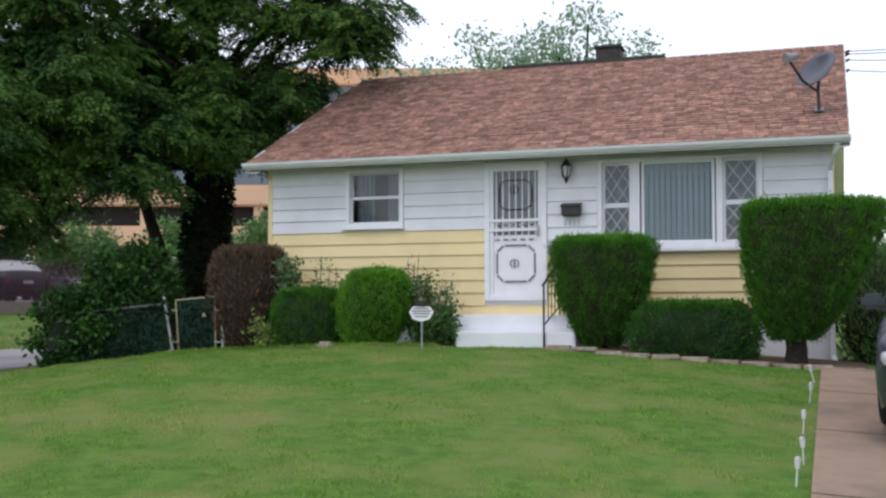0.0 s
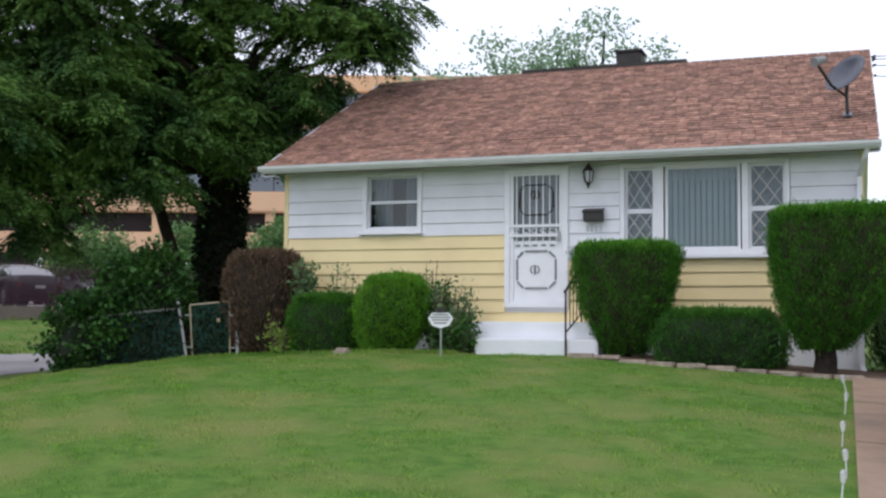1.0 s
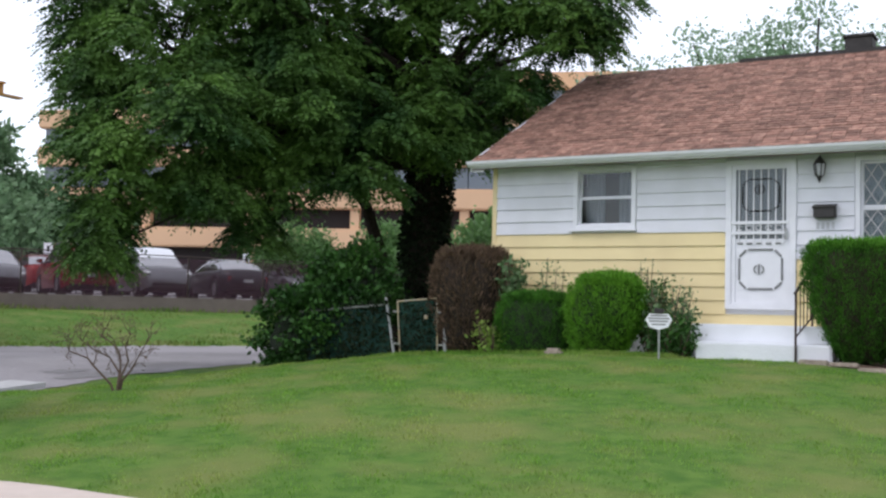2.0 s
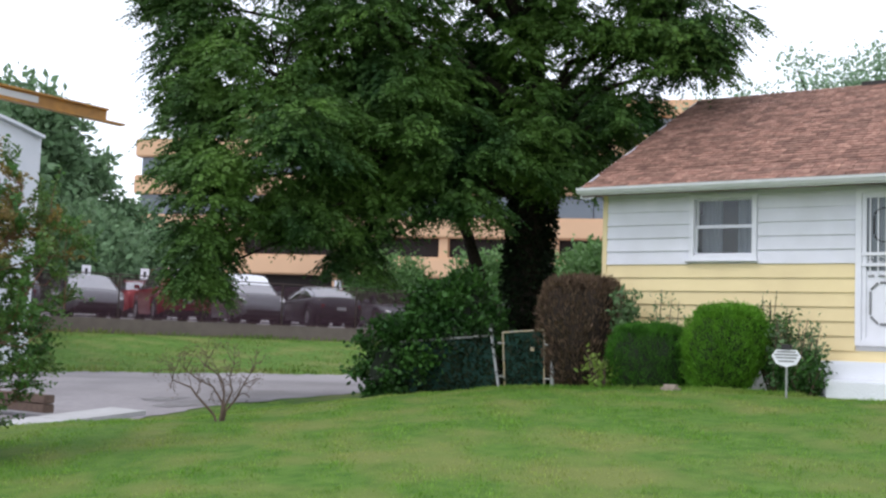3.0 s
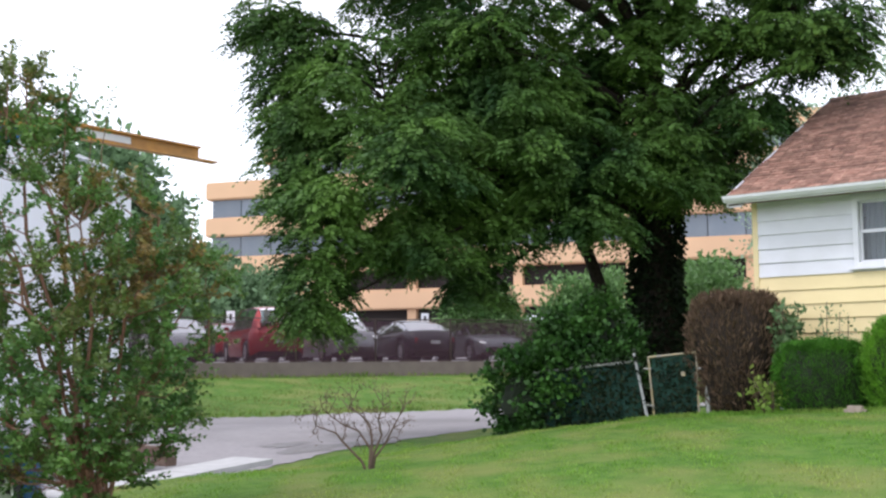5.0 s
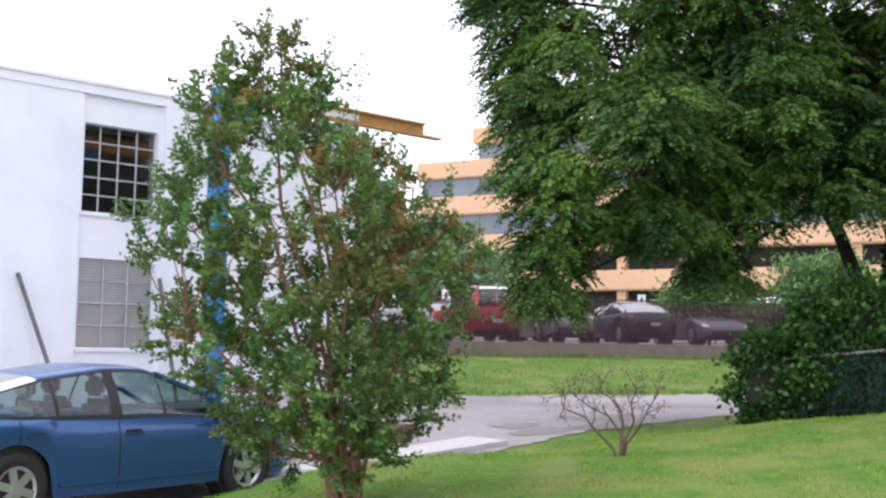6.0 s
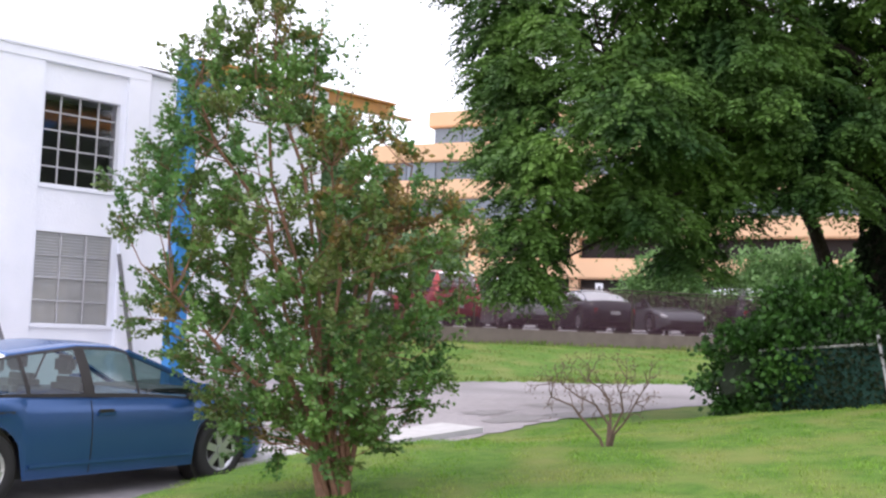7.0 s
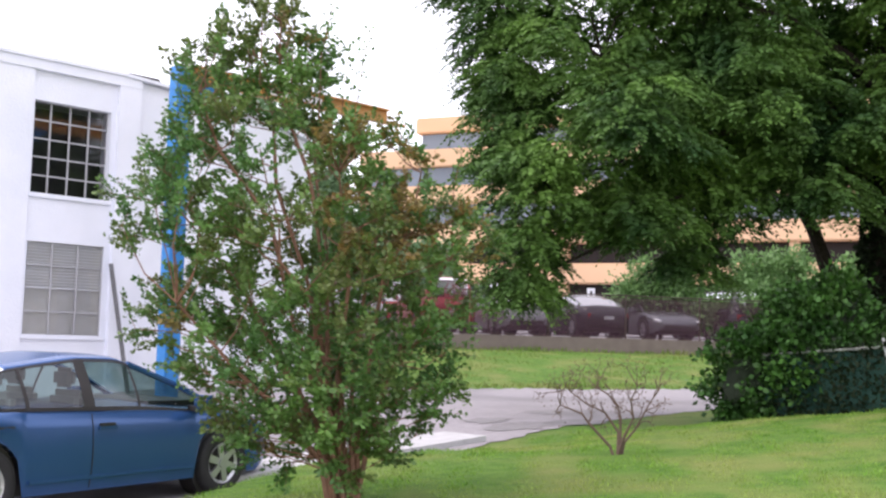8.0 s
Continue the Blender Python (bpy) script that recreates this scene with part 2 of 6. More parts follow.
def add_box(bm, x0, x1, y0, y1, z0, z1, m=None, bevel=0.0):
    vs = [bm.verts.new(v) for v in ((x0, y0, z0), (x1, y0, z0), (x1, y1, z0), (x0, y1, z0), (x0, y0, z1), (x1, y0, z1), (x1, y1, z1), (x0, y1, z1))]
    fs = [bm.faces.new([vs[i] for i in f]) for f in ((3, 2, 1, 0), (4, 5, 6, 7), (0, 1, 5, 4), (1, 2, 6, 5), (2, 3, 7, 6), (3, 0, 4, 7))]
    if bevel:
        r = bmesh.ops.bevel(bm, geom=list({e for f in fs for e in f.edges}), offset=bevel, segments=2, affect="EDGES")
        vs = list({v for f in r["faces"] for v in f.verts})
    if m is not None:
        bmesh.ops.transform(bm, matrix=m, verts=[v for v in vs if v.is_valid])
    return bm


def box(x0, x1, y0, y1, z0, z1, bevel=0.0, m=None):
    return add_box(bmesh.new(), x0, x1, y0, y1, z0, z1, m, bevel)


def add_tube(bm, pts, radii, sides=8, caps=True):
    """A tapered tube along points."""
    pts = [Vector(p) for p in pts]
    if not hasattr(radii, "__len__"):
        radii = [radii] * len(pts)
    rings = []
    side = None
    for i, p in enumerate(pts):
        d = (pts[min(i + 1, len(pts) - 1)] - pts[max(i - 1, 0)]).normalized()
        if side is None:
            side = d.orthogonal().normalized()
        side = (side - d * side.dot(d)).normalized()
        up = d.cross(side)
        rings.append([bm.verts.new(p + float(radii[i]) * (math.cos(a) * side + math.sin(a) * up)) for a in (2 * math.pi * k / sides for k in range(sides))])
    for a, b in zip(rings, rings[1:]):
        for k in range(sides):
            bm.faces.new((a[k], a[(k + 1) % sides], b[(k + 1) % sides], b[k]))
    if caps:
        bm.faces.new(list(reversed(rings[0])))
        bm.faces.new(rings[-1])
    return bm


def tube(pts, radii, sides=8):
    return add_tube(bmesh.new(), pts, radii, sides)


def prism(outline, y0, y1, axis="y"):
    """A slab with the outline (pairs) in the plane across the axis."""
    bm = bmesh.new()
    def at(p, d):
        return {"y": (p[0], d, p[1]), "x": (d, p[0], p[1]), "z": (p[0], p[1], d)}[axis]
    a, b = [bm.verts.new(at(p, y0)) for p in outline], [bm.verts.new(at(p, y1)) for p in outline]
    bm.faces.new(a)
    bm.faces.new(list(reversed(b)))
    for i in range(len(a)):
        j = (i + 1) % len(a)
        bm.faces.new((a[j], a[i], b[i], b[j]))
    bmesh.ops.recalc_face_normals(bm, faces=bm.faces)
    return bm


def quads_mesh(name, verts, mat, parent=None, label="", corners=4):
    """Many loose little faces in one mesh, from an array of corner places."""
    verts = np.asarray(verts, np.float32).reshape(-1, 3)
    n = len(verts) // corners
    me = bpy.data.meshes.new(name)
    me.vertices.add(len(verts))
    me.vertices.foreach_set("co", verts.ravel())
    me.loops.add(len(verts))
    me.loops.foreach_set("vertex_index", np.arange(len(verts), dtype=np.int32))
    me.polygons.add(n)
    me.polygons.foreach_set("loop_start", np.arange(n, dtype=np.int32) * corners)
    me.update()
    me.validate()
    return link_mesh(name, me, mat, parent, label)


rng = np.random.default_rng(7)


def unit(v):
    return v / np.maximum(np.linalg.norm(v, axis=-1, keepdims=True), 1e-9)


def leaf_quads(base, way, size, wide=0.45, fold=0.25):
    """A folded pointed leaf from each base along each way: corners base, side, tip, side."""
    n = len(base)
    side = unit(np.cross(way, unit(rng.normal(size=(n, 3)))))
    up = np.cross(side, way)
    s = np.asarray(size).reshape(-1, 1) * np.ones((n, 1))
    mid = base + way * s * 0.5
    lift = up * s * fold * 0.4
    return np.stack([base, mid + side * s * wide * 0.5 + lift, base + way * s, mid - side * s * wide * 0.5 + lift], 1)


# ---- ground ----
ROAD_P, ROAD_D = np.array([-14.8, 1.8]), np.array([0.49, 0.872])
ROAD_N = np.array([-0.872, 0.49])


def smooth01(t):
    t = np.clip(t, 0, 1)
    return t * t * (3 - 2 * t)


def lawn_z(x, y):
    t = np.clip((-1.5 - y) / 13.5, 0, 1.6)
    return -1.1 * t ** 1.2 - 0.05 * np.clip(2 - x, 0, 7) - 0.055 * np.clip(x - 5.2, 0, 4) - 0.055 * np.clip(-0.8 - x, 0, 4) * smooth01((y + 7) / 3)


def ground_z(x, y):
    x, y = np.asarray(x, float), np.asarray(y, float)
    s = (x - ROAD_P[0]) * ROAD_N[0] + (y - ROAD_P[1]) * ROAD_N[1]
    road = np.interp(y, [-12, -8, -4.3, -2, 10], [-1.08, -1.06, -0.76, -0.64, -0.5])
    edge = smooth01((x - lawn_edge(y) - 0.1) / np.interp(y, [-9, -6.5, -4.5, 0], [0.25, 0.5, 1.7, 3.6]))
    z = road * (1 - edge) + lawn_z(x, y) * edge
    bank = smooth01(s / 7.0) * 0.55 + 0.45 * np.clip(s / 7.0, 0, 1)
    return z * (1 - bank) + 0.32 * bank + 0.02 * np.clip(s - 8, 0, 60)


def lawn_edge(y):
    """The lawn's edge along the side road."""
    y = np.asarray(y, float)
    return np.interp(y, [-40, -12, -9.9, -7.6, -4.5, -2, 2, 6], [-2.5, -3.2, -4.0, -5.0, -5.0, -5.6, -6.2, -6.6])


def grid_sheet(name, xs, ys, zfun, mat, keep=None, lift=0.0):
    xs, ys = np.asarray(xs), np.asarray(ys)
    gx, gy = np.meshgrid(xs, ys)
    gz = zfun(gx, gy) + lift
    nx, ny = len(xs), len(ys)
    verts = np.stack([gx, gy, gz], -1).reshape(-1, 3)
    i = (np.arange(ny - 1)[:, None] * nx + np.arange(nx - 1)[None]).ravel()
    if keep is not None:
        cx, cy = (gx[:-1, :-1] + gx[1:, 1:]) / 2, (gy[:-1, :-1] + gy[1:, 1:]) / 2
        i = i[keep(cx, cy).ravel()]
    faces = np.stack([i, i + 1, i + nx + 1, i + nx], 1)
    me = bpy.data.meshes.new(name)
    me.from_pydata(verts.tolist(), [], faces.tolist())
    return link_mesh(name, me, mat, None, "", True)


def stretch(lo, hi, near0, near1, step, far=40):
    return np.unique(np.concatenate([np.arange(near0, near1 + 1e-6, step), near0 - np.geomspace(step, near0 - lo, far), near1 + np.geomspace(step, hi - near1, far)]))


def lot_s(x, y):
    return (x - ROAD_P[0]) * ROAD_N[0] + (y - ROAD_P[1]) * ROAD_N[1]


ground = grid_sheet("ground", stretch(-900, 900, -30, 14, 0.25), stretch(-600, 1200, -20, 24, 0.25), ground_z, M["lawn"])
tagged(ground, "mown green lawn with pale dry patches, sloping down from the house", "lawn", kind="structure")
road = grid_sheet("road", np.arange(-48, 0.01, 0.25), np.arange(-40, 30, 0.25), ground_z, M["asphalt"], lambda x, y: lot_s(x + lawn_edge(y), y) < 0.15 * np.sin(x * 1.7 + y) + 0.1)
for v in road.data.vertices:
    v.co.x += float(lawn_edge(v.co.y)) + 0.04 * math.sin(v.co.y * 5) + 0.03 * math.sin(v.co.y * 13)
    v.co.z = float(ground_z(v.co.x, v.co.y)) + 0.012
tagged(road, "worn grey asphalt side road with cracks and patches", "road", kind="structure")
lot = grid_sheet("road_parking_lot", np.arange(-110, 30, 1.0), np.arange(-40, 100, 1.0), ground_z, M["asphalt"], lambda x, y: lot_s(x, y) > 8.2, 0.42)
tagged(lot, "grey asphalt parking lot behind a screened fence", "parking lot", kind="structure")

# ---- house ----
house = thing("house", "one-storey yellow and white sided house with brown shingle roof", "house")
EX0, EX1, WX1, EY, EZ, RY, RZ = -0.20, 8.81, 8.6, -0.385, 2.84, 4.24, 5.08
# openings on the front wall: x0, x1, z0, z1
OPENINGS = {"window_small": (1.40, 2.27, 1.85, 2.69), "door": (3.68, 4.57, 0.66, 2.69), "window_wide": (5.40, 7.63, 1.40, 2.68)}


def wall_with_holes(x0, x1, z0, z1, y0, y1, holes):
    bm = bmesh.new()
    xs = sorted({x0, x1, *[h[0] for h in holes], *[h[1] for h in holes]})
    for a, b in zip(xs, xs[1:]):
        spans, z = [], z0
        for h in sorted((h for h in holes if h[0] <= a and h[1] >= b), key=lambda h: h[2]):
            spans.append((z, h[2]))
            z = h[3]
        spans.append((z, z1))
        for p, q in spans:
            if q - p > 1e-4:
                add_box(bm, a, b, y0, y1, p, q)
    bmesh.ops.remove_doubles(bm, verts=bm.verts, dist=1e-5)
    return bm


front = part("wall_front", wall_with_holes(0, WX1, 0.40, 2.80, 0.03, 0.20, OPENINGS.values()), M["white_siding"], house)
gable = [(0.2, 0.40), (2 * RY - 0.2, 0.40), (2 * RY - 0.2, 2.80), (RY, RZ - 0.22), (0.2, 2.80)]
side_left = part("wall_side", prism(gable, 0.0, 0.18, "x"), M["yellow_siding"], house)
side_right = part("wall_side", prism(gable, WX1 - 0.18, WX1, "x"), M["yellow_siding"], house)
part("wall_back", box(0, WX1, 2 * RY - 0.19, 2 * RY, 0.40, 2.80), M["yellow_siding"], house)
part("foundation", box(0.03, WX1 - 0.03, 0.06, 2 * RY - 0.05, -0.9, 0.40), M["white_paint"], house, "white painted block foundation")
part("inner_floor", box(0.2, WX1 - 0.2, 0.22, 8.2, 0.41, 0.5), M["room_shade"], house)
part("inner_wall", box(0.2, WX1 - 0.2, 2.6, 2.7, 0.5, 2.75), M["curtain"], house)
part("inner_ceiling", box(0.2, WX1 - 0.2, 0.22, 8.2, 2.76, 2.82), M["white_trim"], house)

# roof: two slopes of deck and rows of shingles
slope = math.atan2(RZ - EZ, RY - EY)
run = math.hypot(RZ - EZ, RY - EY)
roof = part("roof", prism([(EY, EZ - 0.02), (RY, RZ - 0.02), (2 * RY - EY, EZ - 0.02), (2 * RY - EY, EZ - 0.14), (RY, RZ - 0.16), (EY, EZ - 0.14)], EX0, EX1, "x"), M["roof_deck"], house, "brown asphalt shingle roof, mottled")
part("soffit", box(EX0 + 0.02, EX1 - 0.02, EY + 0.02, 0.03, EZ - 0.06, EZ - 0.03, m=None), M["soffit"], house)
part("fascia", box(EX0, EX1, EY - 0.025, EY - 0.002, EZ - 0.125, EZ - 0.02), M["white_trim"], house)
gut = [(EY - 0.03, EZ - 0.105), (EY - 0.09, EZ - 0.105), (EY - 0.13, EZ - 0.06), (EY - 0.14, EZ - 0.025), (EY - 0.125, EZ - 0.025), (EY - 0.12, EZ - 0.055), (EY - 0.088, EZ - 0.09), (EY - 0.03, EZ - 0.09)]
part("gutter", prism(gut, EX0 - 0.02, EX1 + 0.02, "x"), M["white_trim"], house, "white metal eaves gutter")
for sx in (EX0, EX1):
    part("rake_board", prism([(EY, EZ - 0.16), (RY, RZ - 0.18), (RY, RZ + 0.0), (EY, EZ)], sx - 0.012, sx + 0.012, "x"), M["white_trim"], house)
for xa, xb in ((EX0 + 0.014, -0.014), (WX1 + 0.014, EX1 - 0.014)):
    part("rake_soffit", prism([(EY + 0.02, EZ - 0.17), (RY, RZ - 0.19), (2 * RY - EY - 0.02, EZ - 0.17), (2 * RY - EY - 0.02, EZ - 0.145), (RY, RZ - 0.165), (EY + 0.02, EZ - 0.145)], xa, xb, "x"), M["white_trim"], house)
part("ridge_vent", box(2.7, 5.75, RY - 0.05, RY + 2.2, RZ - 0.02, RZ + 0.055), M["tar"], house, "black flat edge of a rear roof raised over the ridge")
part("chimney", box(4.46, 4.91, RY + 0.1, RY + 0.55, RZ - 0.3, RZ + 0.29, 0.015), M["tar"], house, "short black chimney stack")
part("chimney_cap", box(4.43, 4.94, RY + 0.07, RY + 0.58, RZ + 0.29, RZ + 0.34, 0.01), M["tar"], house)

# corner boards, downspout
part("corner_board", box(-0.012, 0.06, -0.012, 0.2, 0.42, 2.78), M["yellow_siding"], house)
part("corner_board", box(WX1 - 0.03, WX1 + 0.012, -0.012, 0.2, 0.42, 2.78), M["yellow_siding"], house)
down = [(8.66, -0.42, 2.72), (8.62, -0.34, 2.62), (8.56, -0.06, 2.4), (8.56, -0.05, -0.1), (8.60, -0.12, -0.22)]
part("downspout", tube(down, 0.04, 4), M["white_trim"], house, "white square downspout")


# ---- windows and door of the house ----
def frame_bars(parent, x0, x1, z0, z1, y0, y1, w, mat=None, name="frame_bar", wz=None):
    wz = wz or w
    mat = mat or M["white_trim"]
    part(name, box(x0, x0 + w, y0, y1, z0, z1, 0.006), mat, parent)
    part(name, box(x1 - w, x1, y0, y1, z0, z1, 0.006), mat, parent)
    part(name, box(x0 + w, x1 - w, y0, y1, z1 - wz, z1, 0.006), mat, parent)
    part(name, box(x0 + w, x1 - w, y0, y1, z0, z0 + wz, 0.006), mat, parent)


def pane_of(parent, x0, x1, z0, z1, y, mat="window_glass", name="pane"):
    p = part(name, box(x0, x1, y, y + 0.005, z0, z1), M[mat], parent)
    p.visible_shadow = False
    return p


win = thing("window_frame", "", "")
win.name, win.parent = "small_window", house
frame_bars(win, 1.345, 2.325, 1.785, 2.72, -0.03, 0.06, 0.07)
part("sill", box(1.29, 2.35, -0.07, 0.06, 1.752, 1.787, 0.008), M["white_trim"], win)
for (z0, z1, y) in ((1.845, 2.27, 0.05), (2.25, 2.665, 0.085)):
    frame_bars(win, 1.412, 2.268, z0, z1, y, y + 0.03, 0.035)
    pane_of(win, 1.447, 2.233, z0 + 0.035, z1 - 0.035, y + 0.012)
for k, (x0, x1) in enumerate(((1.43, 1.72), (1.95, 2.25))):
    bm = bmesh.new()
    n = 12
    for i in range(n):
        a, b = x0 + (x1 - x0) * i / n, x0 + (x1 - x0) * (i + 1) / n
        ya, yb = 0.30 + 0.02 * math.sin(i * 2.2), 0.30 + 0.02 * math.sin((i + 1) * 2.2)
        bm.faces.new([bm.verts.new(v) for v in ((a, ya, 1.8), (b, yb, 1.8), (b, yb, 2.7), (a, ya, 2.7))])
    part("curtain", bm, M["curtain"], win, "pale grey curtain")
# dark sheet added behind the curtains, coloured as the unlit room
part("inside_back", box(1.38, 2.30, 0.5, 0.52, 1.7, 2.74), M["room_shade"], win)

pw = new("wide_window")
pw.parent = house
pw["label"] = "white three-part window with closed vertical blinds and diamond lattice sidelights"
frame_bars(pw, 5.36, 7.67, 1.40, 2.70, -0.04, 0.06, 0.06)
part("sill", box(5.32, 7.72, -0.09, 0.06, 1.335, 1.40, 0.01), M["white_trim"], pw)
for x0, x1 in ((5.84, 5.97), (7.04, 7.13)):
    part("mullion", box(x0, x1, -0.03, 0.07, 1.46, 2.64, 0.006), M["white_trim"], pw)
frame_bars(pw, 5.99, 7.02, 1.46, 2.64, 0.0, 0.05, 0.04)
pane_of(pw, 6.03, 6.98, 1.50, 2.60, 0.03)
for i in range(13):
    x = 6.0 + i * 0.079
    part("blind_slat", box(-0.045, 0.045, -0.002, 0.002, 1.46, 2.62, m=pose(x + 0.04, 0.11, 0, 0, 0, 52)), M["blind"], pw)
part("blind_rail", box(5.99, 7.02, 0.075, 0.15, 2.6, 2.66), M["white_trim"], pw)
for x0, x1 in ((5.42, 5.84), (7.13, 7.61)):
    for z0, z1, y in ((1.46, 2.02, 0.02), (2.02, 2.64, 0.05)):
        frame_bars(pw, x0, x1, z0, z1, y, y + 0.03, 0.035)
        pane_of(pw, x0 + 0.035, x1 - 0.035, z0 + 0.035, z1 - 0.035, y + 0.012)
        bm = bmesh.new()
        xa, xb, za, zb = x0 + 0.04, x1 - 0.04, z0 + 0.04, z1 - 0.04
        w, h = xb - xa, zb - za
        for (ax, az, bx, bz) in ((0, 0, 1, 1), (0, 1, 1, 0), (0, 0.5, 0.5, 1), (0.5, 0, 1, 0.5), (0, 0.5, 0.5, 0), (0.5, 1, 1, 0.5)):
            add_tube(bm, [(xa + ax * w, y + 0.004, za + az * h), (xa + bx * w, y + 0.004, za + bz * h)], 0.008, 5)
        part("lattice", bm, M["lead"], pw, "diamond lattice bars")
    part("inside_back", box(x0, x1, 0.16, 0.18, 1.42, 2.66), M["blind_shaded"], pw, "drawn grey-green curtain, dimness behind the glass put into its colour")

door = new("storm_door")
door.parent = house
door["label"] = "white metal security storm door with scrolled grille"
frame_bars(door, 3.645, 4.60, 0.645, 2.715, -0.05, 0.07, 0.08)
frame_bars(door, 3.725, 4.52, 0.70, 2.635, -0.025, 0.015, 0.055)
part("bottom_panel", box(3.775, 4.47, 0.0, 0.012, 0.75, 1.62), M["white_trim"], door)
pane_of(door, 3.775, 4.47, 1.62, 2.585, 0.01)
part("inner_door", box(3.69, 4.51, 0.10, 0.14, 0.62, 2.70), M["curtain"], door, "dim inner door behind the grille")
for i in range(7):
    x = 3.825 + i * 0.10
    part("grille_bar", box(x - 0.009, x + 0.009, -0.02, -0.004, 1.55, 2.585), M["grille"], door)
for z in (1.84, 1.70):
    part("grille_rail", box(3.70, 4.50, -0.045, -0.02, z - 0.022, z + 0.022, 0.004), M["grille"], door)
for i in range(5):
    bm = bmesh.new()
    c = 3.83 + i * 0.135
    add_tube(bm, [(c + 0.045 * math.cos(a), -0.02, 1.77 + 0.035 * math.sin(a)) for a in np.linspace(0.4, 5.6, 14)], 0.007, 5)
    part("scroll", bm, M["grille"], door)


def octagon(cx, cz, w, h, cut, y, r, mat, gaps=0):
    pts = [(cx - w + cut, cz - h), (cx + w - cut, cz - h), (cx + w, cz - h + cut), (cx + w, cz + h - cut), (cx + w - cut, cz + h), (cx - w + cut, cz + h), (cx - w, cz + h - cut), (cx - w, cz - h + cut)]
    for (ax, az), (bx, bz) in zip(pts, pts[1:] + pts[:1]):
        d = 0.06
        part("grille_ornament", tube([(ax + (bx - ax) * d, y, az + (bz - az) * d), (bx - (bx - ax) * d, y, bz - (bz - az) * d)], r, 6), mat, door)


octagon(4.12, 1.20, 0.29, 0.27, 0.10, -0.008, 0.016, M["grille_grey"])
octagon(4.12, 2.22, 0.25, 0.22, 0.08, -0.012, 0.011, M["black"])
for z, mt in ((1.20, "grille_grey"), (2.30, "black")):
    bm = bmesh.new()
    add_tube(bm, [(4.10, -0.012, z - 0.07), (4.10, -0.012, z + 0.07)], 0.014, 6)
    for sx in (-1, 1):
        add_tube(bm, [(4.10 + sx * (0.03 + 0.035 * math.sin(a)), -0.012, z + 0.05 * math.cos(a)) for a in np.linspace(0, math.pi, 9)], 0.009, 5)
    part("grille_ornament", bm, M[mt], door)
for i in range(5):
    part("grille_ornament", tube([(3.84 + i * 0.13 - 0.035, -0.01, 1.555), (3.84 + i * 0.13 + 0.035, -0.01, 1.555)], 0.014, 6), M["grille_grey"], door)
part("door_handle", box(4.455, 4.49, -0.075, -0.04, 1.60, 1.76, 0.008), M["steel"], door)

# stoop, rail, mailbox, lamp, number bars, dish
stoop = thing("stoop", "white painted concrete entry steps", "steps")
part("landing", box(3.45, 5.35, -1.0, 0.05, -0.5, 0.44, 0.02), M["white_paint"], stoop)
part("step", box(3.62, 5.30, -1.32, -1.0, -0.5, 0.215, 0.02), M["white_paint"], stoop)
rail = thing("handrail", "rusty dark wrought iron handrail beside the steps", "railing")
posts = [(4.88, -1.28, 0.20), (4.96, -0.75, 0.44), (5.02, -0.15, 0.44)]
tops = [(4.88, -1.28, 0.88), (4.96, -0.75, 1.22), (5.02, -0.15, 1.24)]
part("top_rail", tube([(4.875, -1.38, 0.84), *tops], 0.018, 6), M["iron"], rail)
part("bottom_rail", tube([(4.88, -1.28, 0.32), (4.96, -0.75, 0.56), (5.02, -0.15, 0.56)], 0.012, 6), M["iron"], rail)
part("post", tube([(4.88, -1.34, -0.05), (4.88, -1.34, 0.86)], 0.016, 6), M["iron"], rail)
for (a, b) in zip(posts[1:], tops[1:]):
    part("post", tube([a, b], 0.015, 6), M["iron"], rail)
for k in range(1, 9):
    t = k / 9
    p = Vector(posts[0]).lerp(Vector(posts[1]), t * 2) if t < 0.5 else Vector(posts[1]).lerp(Vector(posts[2]), t * 2 - 1)
    q = Vector(tops[0]).lerp(Vector(tops[1]), t * 2) if t < 0.5 else Vector(tops[1]).lerp(Vector(tops[2]), t * 2 - 1)
    part("baluster", tube([p + Vector((0, 0, 0.12)), q], 0.008, 5), M["iron"], rail)

mailbox = thing("mailbox", "dark brown metal mailbox hung on white siding", "mailbox")
part("body", box(4.84, 5.12, -0.14, 0.005, 1.88, 2.035, 0.015), M["black"], mailbox)
part("lid", prism([(-0.155, 2.03), (0.0, 2.075), (0.0, 2.06), (-0.15, 2.005)], 4.83, 5.13, "x"), M["black"], mailbox)
bars = thing("number_plate_bars", "pale grey house number bars on white siding", "sign")
for i in range(4):
    part("bar", box(4.86 + i * 0.065, 4.90 + i * 0.065, -0.012, 0.0, 1.74, 1.83), M["lead"], bars)
lamp = thing("wall_lantern", "dark carriage lantern on the wall beside the door", "lamp")
part("back_plate", tube([(4.92, 0.0, 2.62), (4.92, -0.03, 2.62)], 0.045, 10), M["black"], lamp)
part("arm", tube([(4.92, -0.02, 2.66), (4.92, -0.09, 2.72), (4.92, -0.13, 2.68)], 0.01, 6), M["black"], lamp)
part("cap", tube([(4.92, -0.13, 2.60), (4.92, -0.13, 2.66), (4.92, -0.13, 2.71)], [0.085, 0.05, 0.008], 8), M["black"], lamp)
part("glass_body", tube([(4.92, -0.13, 2.44), (4.92, -0.13, 2.60)], [0.05, 0.075], 6), M["lead"], lamp, "grey glass lantern body")
